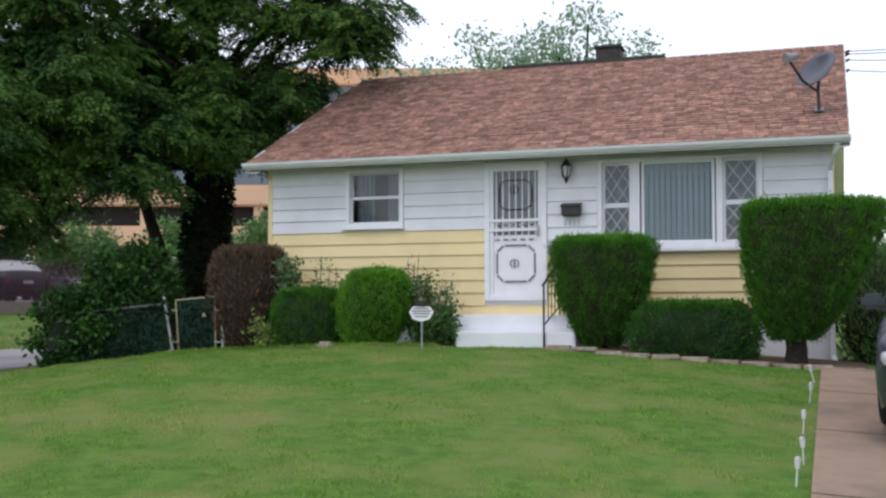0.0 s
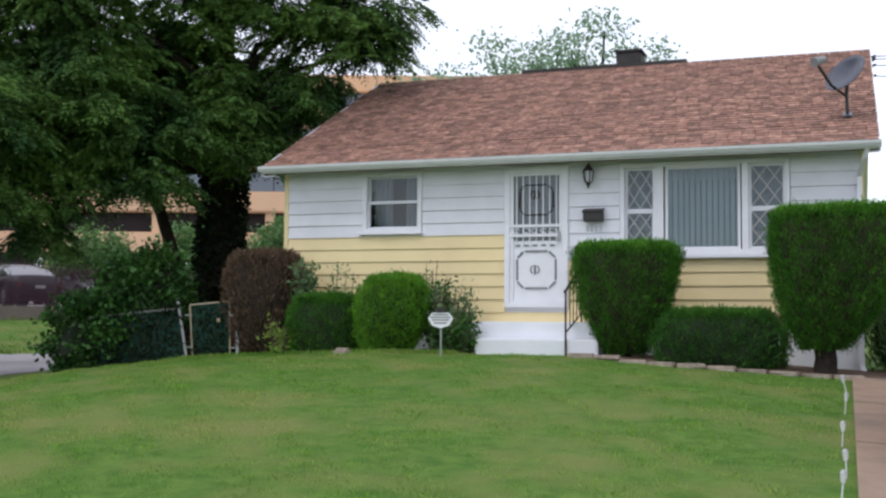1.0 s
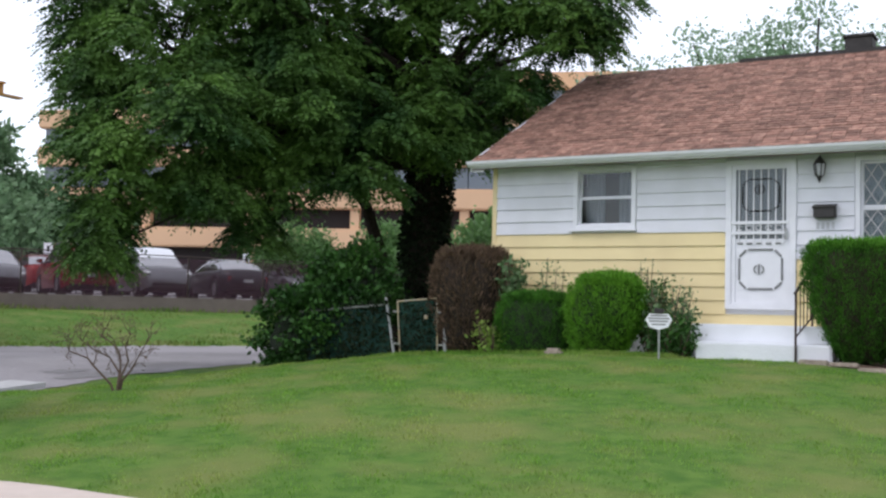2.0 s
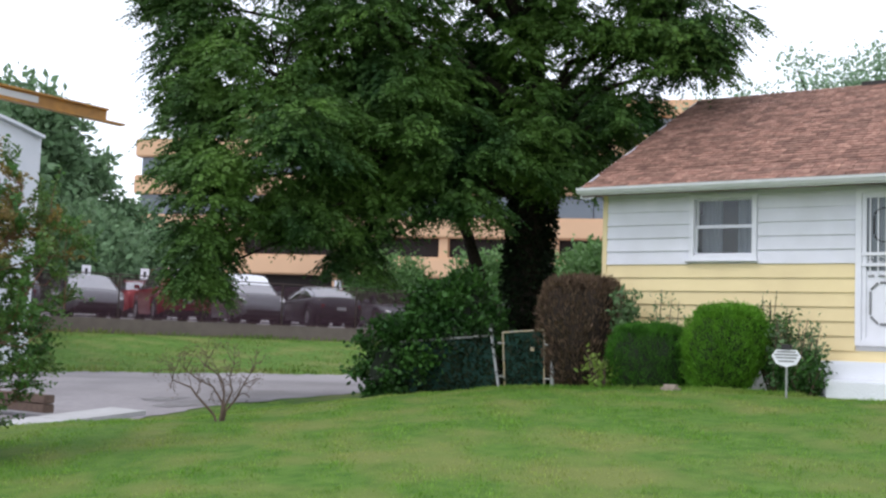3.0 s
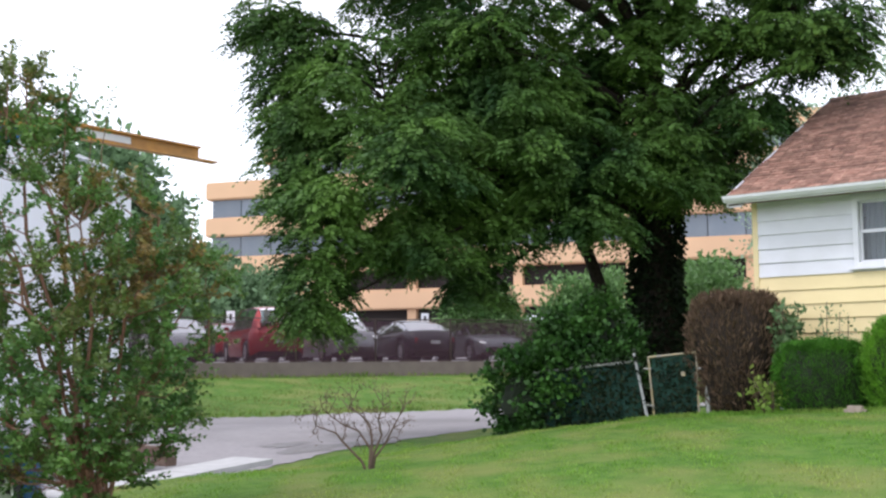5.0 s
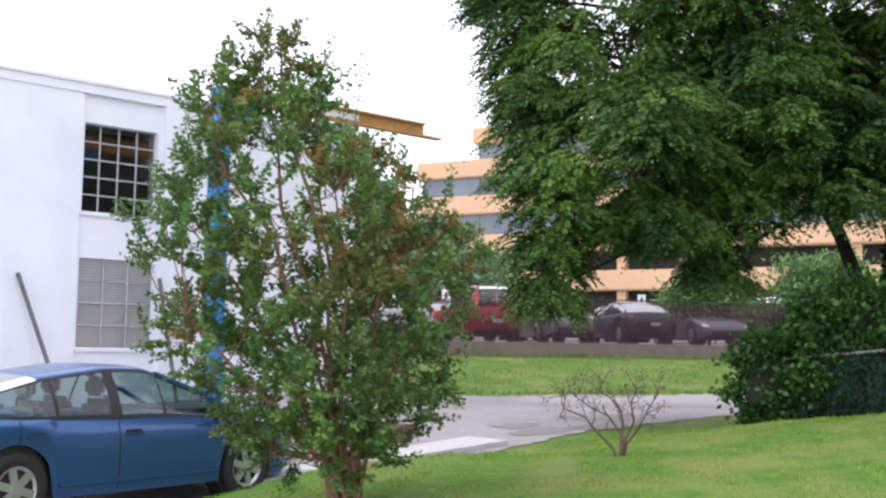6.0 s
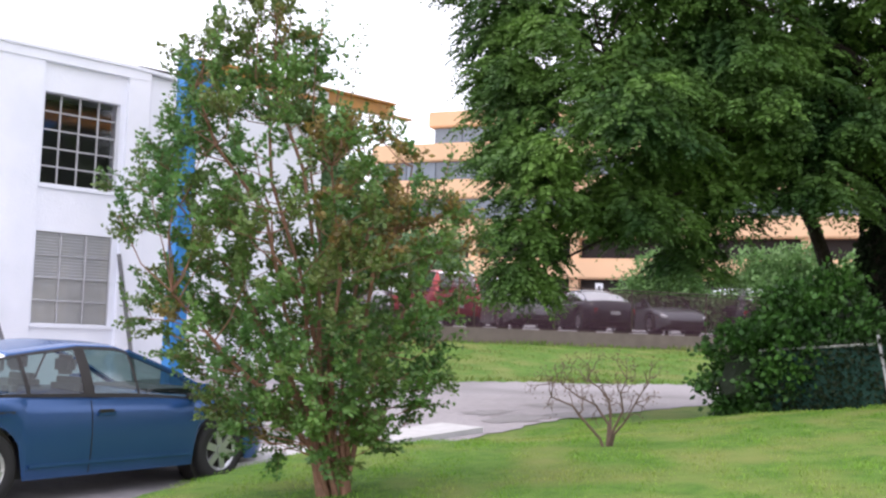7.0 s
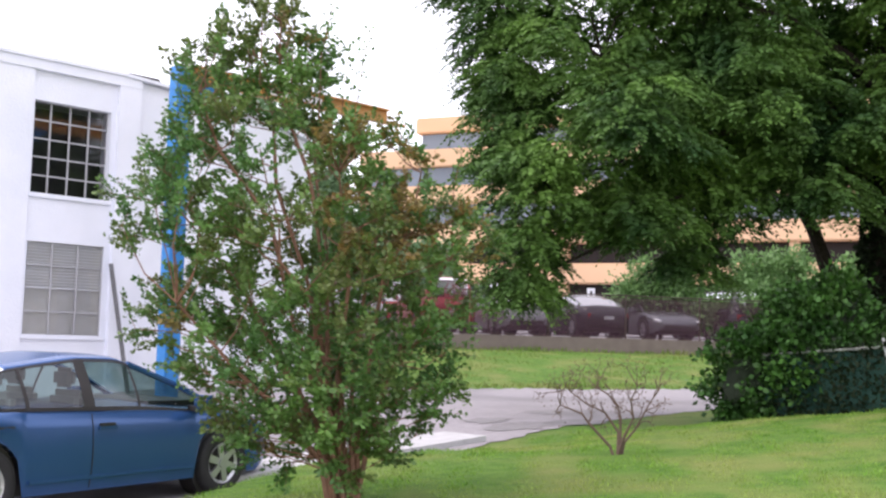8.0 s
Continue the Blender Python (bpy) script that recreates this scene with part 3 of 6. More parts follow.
for k in range(6):
    a = k * math.pi / 3
    part("cage_bar", tube([(4.92 + 0.052 * math.cos(a), -0.13 + 0.052 * math.sin(a), 2.44), (4.92 + 0.08 * math.cos(a), -0.13 + 0.08 * math.sin(a), 2.60)], 0.008, 5), M["black"], lamp)
part("finial", tube([(4.92, -0.13, 2.45), (4.92, -0.13, 2.40), (4.92, -0.13, 2.35)], [0.05, 0.025, 0.006], 8), M["black"], lamp)

dish = thing("satellite_dish", "grey satellite dish on a bent mast on the roof", "satellite dish")
dx, dy, dz = 8.427, 0.55, 3.30
bm = bmesh.new()
dm = look((8.41, 0.47, 3.90), (8.41 - 0.62, 0.47 - 0.60, 3.90 + 0.50))
rings = []
for i in range(7):
    r = i / 6
    rings.append([bm.verts.new(dm @ Vector((0.34 * r * math.cos(a), 0.29 * r * math.sin(a), -0.09 * r * r + 0.06))) for a in np.linspace(0, 2 * math.pi, 25)[:-1]])
for a, b in zip(rings, rings[1:]):
    for k in range(24):
        bm.faces.new((a[k], a[(k + 1) % 24], b[(k + 1) % 24], b[k]))
bmesh.ops.remove_doubles(bm, verts=bm.verts, dist=1e-5)
bmesh.ops.solidify(bm, geom=bm.faces[:], thickness=0.012)
part("reflector", bm, M["dish_grey"], dish, "grey oval reflector", True)
part("mast", tube([(dx, dy, dz - 0.02), (dx - 0.01, dy, 3.62), (8.43, 0.53, 3.80)], 0.024, 8), M["black"], dish)
part("foot_plate", box(-0.06, 0.06, -0.08, 0.08, -0.01, 0.012, m=pose(dx, dy, dz + 0.04, 26)), M["dish_grey"], dish)
part("feed_arm", tube([(8.42, 0.56, 3.60), (8.22, 0.33, 3.72), (8.06, 0.12, 3.96)], 0.02, 6), M["black"], dish)
part("feed_horn", tube([(8.00, 0.06, 4.0), (8.14, 0.20, 4.06)], [0.07, 0.045], 10), M["grille_grey"], dish)

# ---- white mill building ----
mill = thing("mill_building", "white painted two-storey masonry workshop building", "building")
MX, MY1 = -16.36, 1.98
UP, LOW = (-4.99, -3.36, 3.18, 5.0), (-4.99, -3.37, 0.44, 2.24)
bm = wall_with_holes(-26, MY1, -1.2, 5.06, -0.02, 0.35, [UP, LOW])
mm = Matrix(((0, -1, 0, MX), (1, 0, 0, 0), (0, 0, 1, 0), (0, 0, 0, 1)))
bm.transform(mm)
part("wall_front", bm, M["mill_paint"], mill)
part("wall_side", box(MX - 14, MX - 0.33, MY1 - 0.35, MY1, -1.2, 4.9), M["mill_paint"], mill)
part("wall_back", box(MX - 14.3, MX - 14, -26, MY1, -1.2, 5.0), M["mill_paint"], mill)
part("roof", prism([(-26.0, 5.5), (-26.0, 5.6), (-3.2, 5.62), (-1.0, 5.5), (0.4, 5.3), (MY1, 5.0), (MY1, 4.9), (0.4, 5.2), (-3.2, 5.52)], MX - 14.3, MX - 0.36, "x"), M["mill_paint"], mill)
part("parapet", prism([(-26, 5.06), (-26, 5.70), (-3.2, 5.76), (-1.0, 5.64), (0.4, 5.44), (1.2, 5.28), (MY1, 5.08), (MY1, 5.06)], MX - 0.35, MX + 0.02, "x"), M["mill_paint"], mill)
part("wall_bay", box(MX + 0.0, MX + 0.10, -26, -5.06, -1.2, 5.60), M["mill_paint"], mill)
part("pilaster", box(MX, MX + 0.12, -3.24, -2.75, -1.2, 5.58), M["mill_paint"], mill)
part("frieze", prism([(-26, 5.60), (-26, 5.72), (-3.2, 5.78), (-2.75, 5.75), (-2.75, 5.58), (-5.06, 5.58)], MX + 0.022, MX + 0.13, "x"), M["mill_paint"], mill)
part("coping", prism([(-26, 5.722), (-26, 5.79), (-3.2, 5.85), (-1.0, 5.73), (0.4, 5.53), (1.2, 5.37), (MY1, 5.17), (MY1, 5.10), (1.2, 5.30), (0.4, 5.46), (-1.0, 5.66), (-3.2, 5.782)], MX - 0.4, MX + 0.17, "x"), M["mill_paint"], mill)
part("roof_vent", box(MX - 1.6, MX - 0.9, -2.5, -1.7, 5.5, 6.15, 0.03), M["tar"], mill, "small dark roof vent box")
# added sheet close behind the panes; the room's dimness is its colour
part("inner_wall", box(MX - 0.9, MX - 0.8, -12, 1, -1, 5.0), M["room_shade"], mill)


def mill_window(y0, y1, z0, z1, cols, rows, label, glass_mat, deep=0.14):
    w = new("mill_window")
    w.parent = mill
    w["label"] = label
    part("sill", box(MX - 0.1, MX + 0.07, y0 - 0.06, y1 + 0.06, z0 - 0.09, z0, 0.01), M["mill_paint"], w)
    for i in range(cols + 1):
        y = y0 + (y1 - y0) * i / cols
        part("muntin", box(MX - deep - 0.02, MX - deep + 0.02, y - 0.014, y + 0.014, z0, z1), M["muntin"], w)
    for j in range(rows + 1):
        z = z0 + (z1 - z0) * j / rows
        part("muntin", box(MX - deep - 0.015, MX - deep + 0.015, y0, y1, z - 0.014, z + 0.014), M["muntin"], w)
    for i in range(cols):
        for j in range(rows):
            ya, yb = y0 + (y1 - y0) * i / cols + 0.02, y0 + (y1 - y0) * (i + 1) / cols - 0.02
            za, zb = z0 + (z1 - z0) * j / rows + 0.018, z0 + (z1 - z0) * (j + 1) / rows - 0.018
            p = part("pane", box(MX - deep - 0.003, MX - deep + 0.002, ya, yb, za, zb), M[glass_mat], w)
            p.visible_shadow = False
    return w


mill_window(*UP, 4, 5, "steel-framed window of dark panes in white muntins", "mill_glass")
lw = mill_window(*LOW, 3, 4, "white-framed window with a half-drawn white blind", "clear_glass", 0.03)
for j in range(15):
    z = 2.2 - j * 0.06
    part("blind_slat", box(MX - 0.066, MX - 0.05, LOW[0], LOW[1], z - 0.014, z + 0.01), M["white_trim"], lw)
part("back_board", box(MX - 0.085, MX - 0.068, LOW[0], LOW[1], LOW[2], LOW[3]), M["soffit"], lw, "pale grey board behind the blind")
for (ya, za, yb, zb) in ((-3.16, 1.9, -2.86, -0.3), (-6.15, 1.85, -5.45, 0.1)):
    pole = thing("leaning_pole", "thin dark pole leaning on the white wall", "pole")
    part("shaft", tube([(MX + 0.16, ya - 0.12, za), (MX + 0.6, yb - 0.12, zb - 0.5)], 0.045, 8), M["pole_grey"], pole)

# ---- jib crane ----
crane = thing("jib_crane", "blue column jib crane with an orange beam", "crane")
part("column", box(-13.16, -12.84, -4.0, -3.7, -0.85, 5.35, 0.02), M["crane_blue"], crane)
for z0, z1, w in ((5.11, 5.15, 0.10), (5.37, 5.41, 0.10), (5.15, 5.37, 0.02)):
    part("beam_flange" if w > 0.05 else "beam_web", box(-13 - w, -13 + w, -3.69, 1.2 if z0 > 5.12 else 1.68, z0, z1), M["crane_orange"], crane)
part("bracket", prism([(-3.69, 4.5), (-3.69, 5.10), (-2.9, 5.10)], -13.03, -12.97, "x"), M["crane_blue"], crane)
part("base_plate", box(-13.4, -12.6, -4.25, -3.45, -0.9, -0.82), M["steel"], crane)
part("nameplate", box(-12.979, -12.97, -1.9, -0.6, 5.19, 5.33), M["white_trim"], crane)

# ---- office block ----
office = thing("office_block", "terraced office block with peach concrete bands and ribbon windows", "office building")
office.matrix_basis = pose(-76, 55.5, 0, 0, 0, 20)
OL, OD = 62, 30


def band(z0, z1, x0=0, depth=0.0, mat="peach", name="band", out=0.0):
    part(name, box(x0, OL, depth - out, OD, z0, z1, 0.12), M[mat], office)


band(5.9, 7.7)
band(9.45, 11.25)
band(13.2, 15.0)
band(16.75, 18.45)
band(21.2, 22.8, 3.0, 6)
# blocks added inside the bands, coloured as the shade of the open storeys
part("inner_core", box(0.9, OL - 1, 1.2, OD - 1, 2.0, 18.4), M["office_shade"], office)
part("inner_core", box(3.8, OL - 1, 6.9, OD - 1, 18.4, 21.3), M["office_shade"], office)
part("parking_floor", box(0, OL, 0.0, OD, -0.5, 0.8), M["kerb"], office)
for z0, z1, mat, x0, dep in ((15.0, 16.75, "office_glass", 0.5, 0.5), (11.25, 13.2, "office_glass", 0.5, 0.5), (18.45, 21.2, "office_glass", 3.5, 6.5)):
    n = int((OL - x0) / 3.0)
    for i in range(n):
        x = x0 + i * (OL - x0) / n
        part("pane", box(x + 0.04, x + (OL - x0) / n - 0.04, dep, dep + 0.08, z0, z1), M[mat], office)
    part("end_pane", box(x0, x0 + 0.08, dep + 0.1, OD - 0.3, z0, z1), M[mat], office)
for i in range(7):
    x = 1.0 + i * 9.8
    part("column", box(x - 0.4, x + 0.4, 0.4, 1.2, 0.8, 9.6), M["peach"], office)


# ---- planting ----
def hedge(name, label, cx, cy, z0, h, wb, wt, db, dt, mat, core_mat="core_shade", count=9000, size=0.055, square=0.55, belly=0.0, round_top=0.12, shag=1.0, dome=0.25, category="hedge", group="", trunk=0.0, stem=0.0, lean=0.0, thin=0.45, tip_mat=None):
    """A clipped bush: a core and a skin of small leaves over a tapered, softly squared body."""
    t = thing(name, label, category, group)
    if trunk:
        part("trunk", tube([(cx, cy, z0 - 0.1), (cx + 0.03, cy, z0 + 0.25), (cx - 0.03, cy + 0.02, z0 + trunk + 0.5)], [stem * 1.25, stem, stem * 0.9], 9), M["bark"], t)

    def surface(a, v, shrink=1.0):
        c, s = np.cos(a), np.sin(a)
        f = (np.abs(c) ** (2 / square) + np.abs(s) ** (2 / square)) ** (-square / 2) if square != 1 else 1
        w = (wb + (wt - wb) * v + belly * np.sin(v * math.pi)) / 2
        d = (db + (dt - db) * v + belly * np.sin(v * math.pi)) / 2
        edge = np.sqrt(np.clip(1 - np.clip((v - (1 - round_top)) / round_top, 0, 1) ** 2, 0, 1)) * dome + 1 - dome
        low = 0.8 + 0.2 * np.clip(v / 0.15, 0, 1)
        wob = 1 + 0.05 * np.sin(5 * a + 7 * v + cx) + 0.04 * np.sin(9 * a - 11 * v + cy * 3) + 0.025 * np.sin(17 * a + 19 * v)
        k = edge * low * wob * shrink
        return np.stack([cx + lean * v + w * f * c * k, cy + d * f * s * k, z0 + trunk + (h - trunk) * v * (1 if shrink == 1 else 0.96) + 0.0 * a], -1)

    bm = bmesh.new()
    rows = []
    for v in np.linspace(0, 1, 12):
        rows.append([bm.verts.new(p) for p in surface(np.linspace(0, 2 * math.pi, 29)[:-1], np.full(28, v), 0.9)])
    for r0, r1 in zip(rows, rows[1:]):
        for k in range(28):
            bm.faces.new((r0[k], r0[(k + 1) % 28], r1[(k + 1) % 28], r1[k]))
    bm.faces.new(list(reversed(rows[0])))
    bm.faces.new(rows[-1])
    part("core", bm, M[core_mat], t, "near-black solid core, shade among the twigs put into its colour", True)
    top_share = 0.25
    nt = int(count * top_share)
    a, v = rng.uniform(0, 2 * math.pi, count), rng.uniform(0, 1, count) ** 0.9
    # growth comes in tufts; thinned hollows between them bare the shade-dark core
    tuft = np.sin(11 * a + 13 * v + cx) + np.sin(23 * a - 17 * v * h) + np.sin(7 * a + 31 * v * h + cy) + np.sin(41 * a + 9 * v)
    sparse = (tuft < 0.1) & (v < 0.86) & (rng.uniform(0, 1, count) < thin)
    p = surface(a, v)
    c = np.array([cx + lean * 0.6, cy, z0 + h * 0.45])
    way = unit(unit((p - c) * [1, 1, 0.25]) * 0.8 + [0, 0, 1.2] + rng.normal(size=(count, 3)) * 0.4)
    p += unit((p - c) * [1, 1, 0.1]) * (0.018 * tuft * shag)[:, None]
    rr = np.sqrt(rng.uniform(0, 1, nt))
    tc = np.array([cx + lean, cy, 0])
    p[:nt] = tc + (surface(a[:nt], np.full(nt, 0.97 if dome < 0.4 else 0.93)) - tc) * np.stack([rr, rr, np.ones(nt)], 1)
    if dome >= 0.4:
        p[:nt, 2] += (1 - rr ** 2) * 0.07 * h
    p[:nt, 2] += rng.normal(size=nt) * 0.02 * shag + 0.012 * tuft[:nt]
    way[:nt] = unit(np.array([0, 0, 1.0]) + rng.normal(size=(nt, 3)) * 0.3)
    p += rng.normal(size=p.shape) * 0.022 * shag - way * size * 0.5
    sparse[:nt] = False
    # top leaves in a brighter colour: fresh growth plus light from above
    if tip_mat:
        quads_mesh("fresh_growth", leaf_quads(p[:nt], way[:nt], rng.uniform(0.8, 1.9, nt) * size * 1.4, 0.2), M[tip_mat], t, "fresh growth on the clipped top, light from above put into its brighter green")
        sparse[:nt] = True
    p, way = p[~sparse], way[~sparse]
    count = len(p)
    quads_mesh("foliage", leaf_quads(p, way, rng.uniform(0.6, 1.5, count) * size * 1.4, 0.22), M[mat], t)
    return t


def gz(x, y):
    return float(ground_z(x, y))


hedge("flared_yew", "dense green clipped yew bush flaring to a flat top", 5.63, -1.05, -0.05, 1.52, 0.5, 1.36, 0.5, 1.1, "yew", count=60000, size=0.027, thin=0.45, core_mat="brown_core_shade", square=0.8, belly=0.2, round_top=0.14, trunk=0.08, stem=0.05, tip_mat="yew_lit_tip", group="clipped front bushes")
hedge("low_hedge", "low dark green boxy clipped hedge before the wall", 6.87, -1.35, -0.18, 0.76, 1.35, 1.45, 0.75, 0.8, "yew_dark", count=34000, size=0.027, thin=0.45, square=0.62, belly=0.14, round_top=0.45, dome=0.3, tip_mat="yew", group="clipped front bushes")
hedge("flared_yew", "large green clipped yew bush flaring from a bare trunk", 8.10, -1.5, -0.22, 2.06, 0.55, 1.66, 0.5, 1.3, "yew", count=90000, size=0.027, thin=0.45, core_mat="brown_core_shade", square=0.75, belly=0.2, round_top=0.12, trunk=0.36, stem=0.13, lean=0.26, tip_mat="yew_lit_tip", group="clipped front bushes")
hedge("low_hedge", "dark green rounded clipped bush before yellow siding", 1.13, -0.75, -0.1, 0.90, 1.0, 1.1, 0.8, 0.9, "yew", count=30000, size=0.026, thin=0.45, square=0.8, belly=0.1, round_top=0.5, dome=0.45, group="clipped front bushes")
hedge("round_bush", "bright green rounded clipped bush before yellow siding", 2.12, -0.85, -0.05, 1.12, 0.62, 1.0, 0.6, 0.85, "yew_bright", count=44000, size=0.028, square=0.9, belly=0.2, round_top=0.5, dome=0.5, lean=0.14, thin=0.3, group="clipped front bushes")
hedge("brown_bush", "dead brown twiggy clipped bush beside the house corner", -0.22, -0.25, -0.1, 1.58, 0.7, 1.25, 0.6, 1.0, "brown_leaf", "brown_core_shade", 11000, 0.055, square=0.85, belly=0.16, round_top=0.35, dome=0.42)
hedge("side_shrub", "leafy green shrub beyond the driveway edge", 9.35, 0.5, -0.3, 1.6, 1.0, 1.2, 1.5, 1.6, "lot_leaf", count=12000, size=0.06, square=1, belly=0.3, round_top=0.5, dome=0.6, shag=3, category="shrub")


def loose_shrub(name, label, stems, mat, bark, per=40, size=0.07, spread=0.12, thick=0.012, category="shrub"):
    """Stems given as point lists, with leaves scattered along their upper parts."""
    t = thing(name, label, category)
    bases, ways = [], []
    for pts in stems:
        pts = [Vector(p) for p in pts]
        part("stem", tube(pts, list(np.linspace(thick, thick * 0.35, len(pts))), 5), M[bark], t)
        for i in range(per):
            k = rng.uniform(0.15, 1)
            f = k * (len(pts) - 1)
            j = min(int(f), len(pts) - 2)
            p = pts[j].lerp(pts[j + 1], f - j)
            bases.append(np.array(p) + rng.normal(size=3) * spread * 0.5)
            ways.append(rng.normal(size=3) + [0, 0, 0.4])
    quads_mesh("foliage", leaf_quads(np.array(bases), unit(np.array(ways)), rng.uniform(0.6, 1.3, len(bases)) * size, 0.5), M[mat], t)
    return t


def fan(cx, cy, z0, n, h, spread, lean=(0, 0)):
    out = []
    for i in range(n):
        a, r = rng.uniform(0, 6.28), rng.uniform(0.3, 1) * spread
        hh = h * rng.uniform(0.65, 1)
        b = np.array([cx + 0.3 * r * math.cos(a), cy + 0.3 * r * math.sin(a), z0])
        e = np.array([cx + r * math.cos(a) + lean[0], cy + r * math.sin(a) + lean[1], z0 + hh])
        m = (b + e) / 2 + rng.normal(size=3) * 0.05
        out.append([tuple(b), tuple(m), tuple(e)])
    return out


loose_shrub("rose_bush", "loose green rose bush beside the white steps", fan(3.02, -0.75, -0.05, 22, 1.0, 0.42), "herb", "dry_twig", 60, 0.065)
loose_shrub("rose_bush", "low leafy plant at the foot of the steps", fan(3.3, -1.1, -0.05, 22, 0.55, 0.42), "ivy", "dry_twig", 70, 0.075)
loose_shrub("rose_bush", "leafy green rose bush beside the round bush", fan(2.78, -0.55, -0.05, 22, 1.15, 0.3), "ivy", "dry_twig", 70, 0.06)
loose_shrub("tall_weed", "tall pale green weed before yellow siding", fan(0.60, -0.45, -0.05, 12, 1.45, 0.2), "herb", "dry_twig", 80, 0.11)
loose_shrub("tall_weed", "thin flowering weed stems before yellow siding", fan(0.95, -0.25, -0.05, 4, 1.42, 0.1), "herb", "dry_twig", 60, 0.07)
loose_shrub("tall_weed", "thin weed stem before yellow siding", fan(1.28, -0.25, -0.05, 3, 1.28, 0.08), "herb", "dry_twig", 50, 0.06)
loose_shrub("rose_bush", "thin reddish rose stems behind the round bush", fan(2.62, -0.4, 0.2, 12, 1.15, 0.25), "herb", "dry_twig", 30, 0.05)
loose_shrub("tall_weed", "yellowing strap leaves at the bush foot", fan(0.55, -1.05, -0.1, 14, 0.5, 0.25), "blade", "dry_twig", 14, 0.1)

# ivy-grown hedge along the side fence
ivy = thing("ivy_hedge", "dark green ivy mound overgrowing the chain-link fence", "hedge")
IVY = [(-3.6, -0.15, 0.1, 0.7), (-3.1, 0.1, 0.55, 0.75), (-2.75, 0.3, 0.8, 0.7), (-2.9, 0.1, 0.1, 0.75), (-2.6, 0.2, 0.3, 0.6), (-3.85, 0.0, -0.25, 0.5), (-2.75, 0.4, 1.1, 0.5), (-3.3, 0.4, 0.95, 0.4)]


def lobes_foliage(lobes, per, sub, leaf, spread=0.5, droop=0.0, shell=0.7):
    """Leaf bases and ways, in clumps over the skin of each lobe."""
    bases, ways = [], []
    for (x, y, z, r) in lobes:
        n = max(3, int(sub * r * r))
        d = unit(rng.normal(size=(n, 3)))
        c = np.array([x, y, z]) + d * r * rng.uniform(shell, 1.08, (n, 1))
        for q, w in zip(c, d):
            k = int(per * rng.uniform(0.6, 1.4))
            b = q + rng.normal(size=(k, 3)) * spread * [1, 1, 0.7]
            bases.append(b)
            ways.append(unit(rng.normal(size=(k, 3)) * 0.8 + w + [0, 0, -droop]))
    return np.concatenate(bases), np.concatenate(ways)


b, w = lobes_foliage(IVY, 80, 90, 0.1, 0.12)
keep = b[:, 2] > ground_z(b[:, 0], b[:, 1])
b, w = b[keep], w[keep]
quads_mesh("foliage", leaf_quads(b, w, rng.uniform(0.6, 1.3, len(b)) * 0.09, 0.75), M["ivy"], ivy)
# solid cores, coloured as the shade deep in the ivy
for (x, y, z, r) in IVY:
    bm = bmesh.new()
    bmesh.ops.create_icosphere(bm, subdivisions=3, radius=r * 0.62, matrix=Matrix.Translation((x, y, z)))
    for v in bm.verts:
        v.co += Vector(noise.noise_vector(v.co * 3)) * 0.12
    part("core", bm, M["core_shade"], ivy)


# ---- big tree ----
tree = thing("walnut_tree", "tall leafy tree with ivy-clad trunk and drooping feathery leaves", "tree")
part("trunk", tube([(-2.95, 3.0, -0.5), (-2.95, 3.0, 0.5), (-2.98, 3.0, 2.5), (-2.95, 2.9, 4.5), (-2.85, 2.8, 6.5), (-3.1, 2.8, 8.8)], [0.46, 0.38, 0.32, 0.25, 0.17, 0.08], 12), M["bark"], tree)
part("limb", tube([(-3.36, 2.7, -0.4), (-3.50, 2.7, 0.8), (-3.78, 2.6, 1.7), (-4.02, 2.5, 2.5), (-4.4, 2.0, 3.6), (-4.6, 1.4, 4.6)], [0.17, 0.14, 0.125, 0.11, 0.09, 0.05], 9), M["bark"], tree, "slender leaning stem")
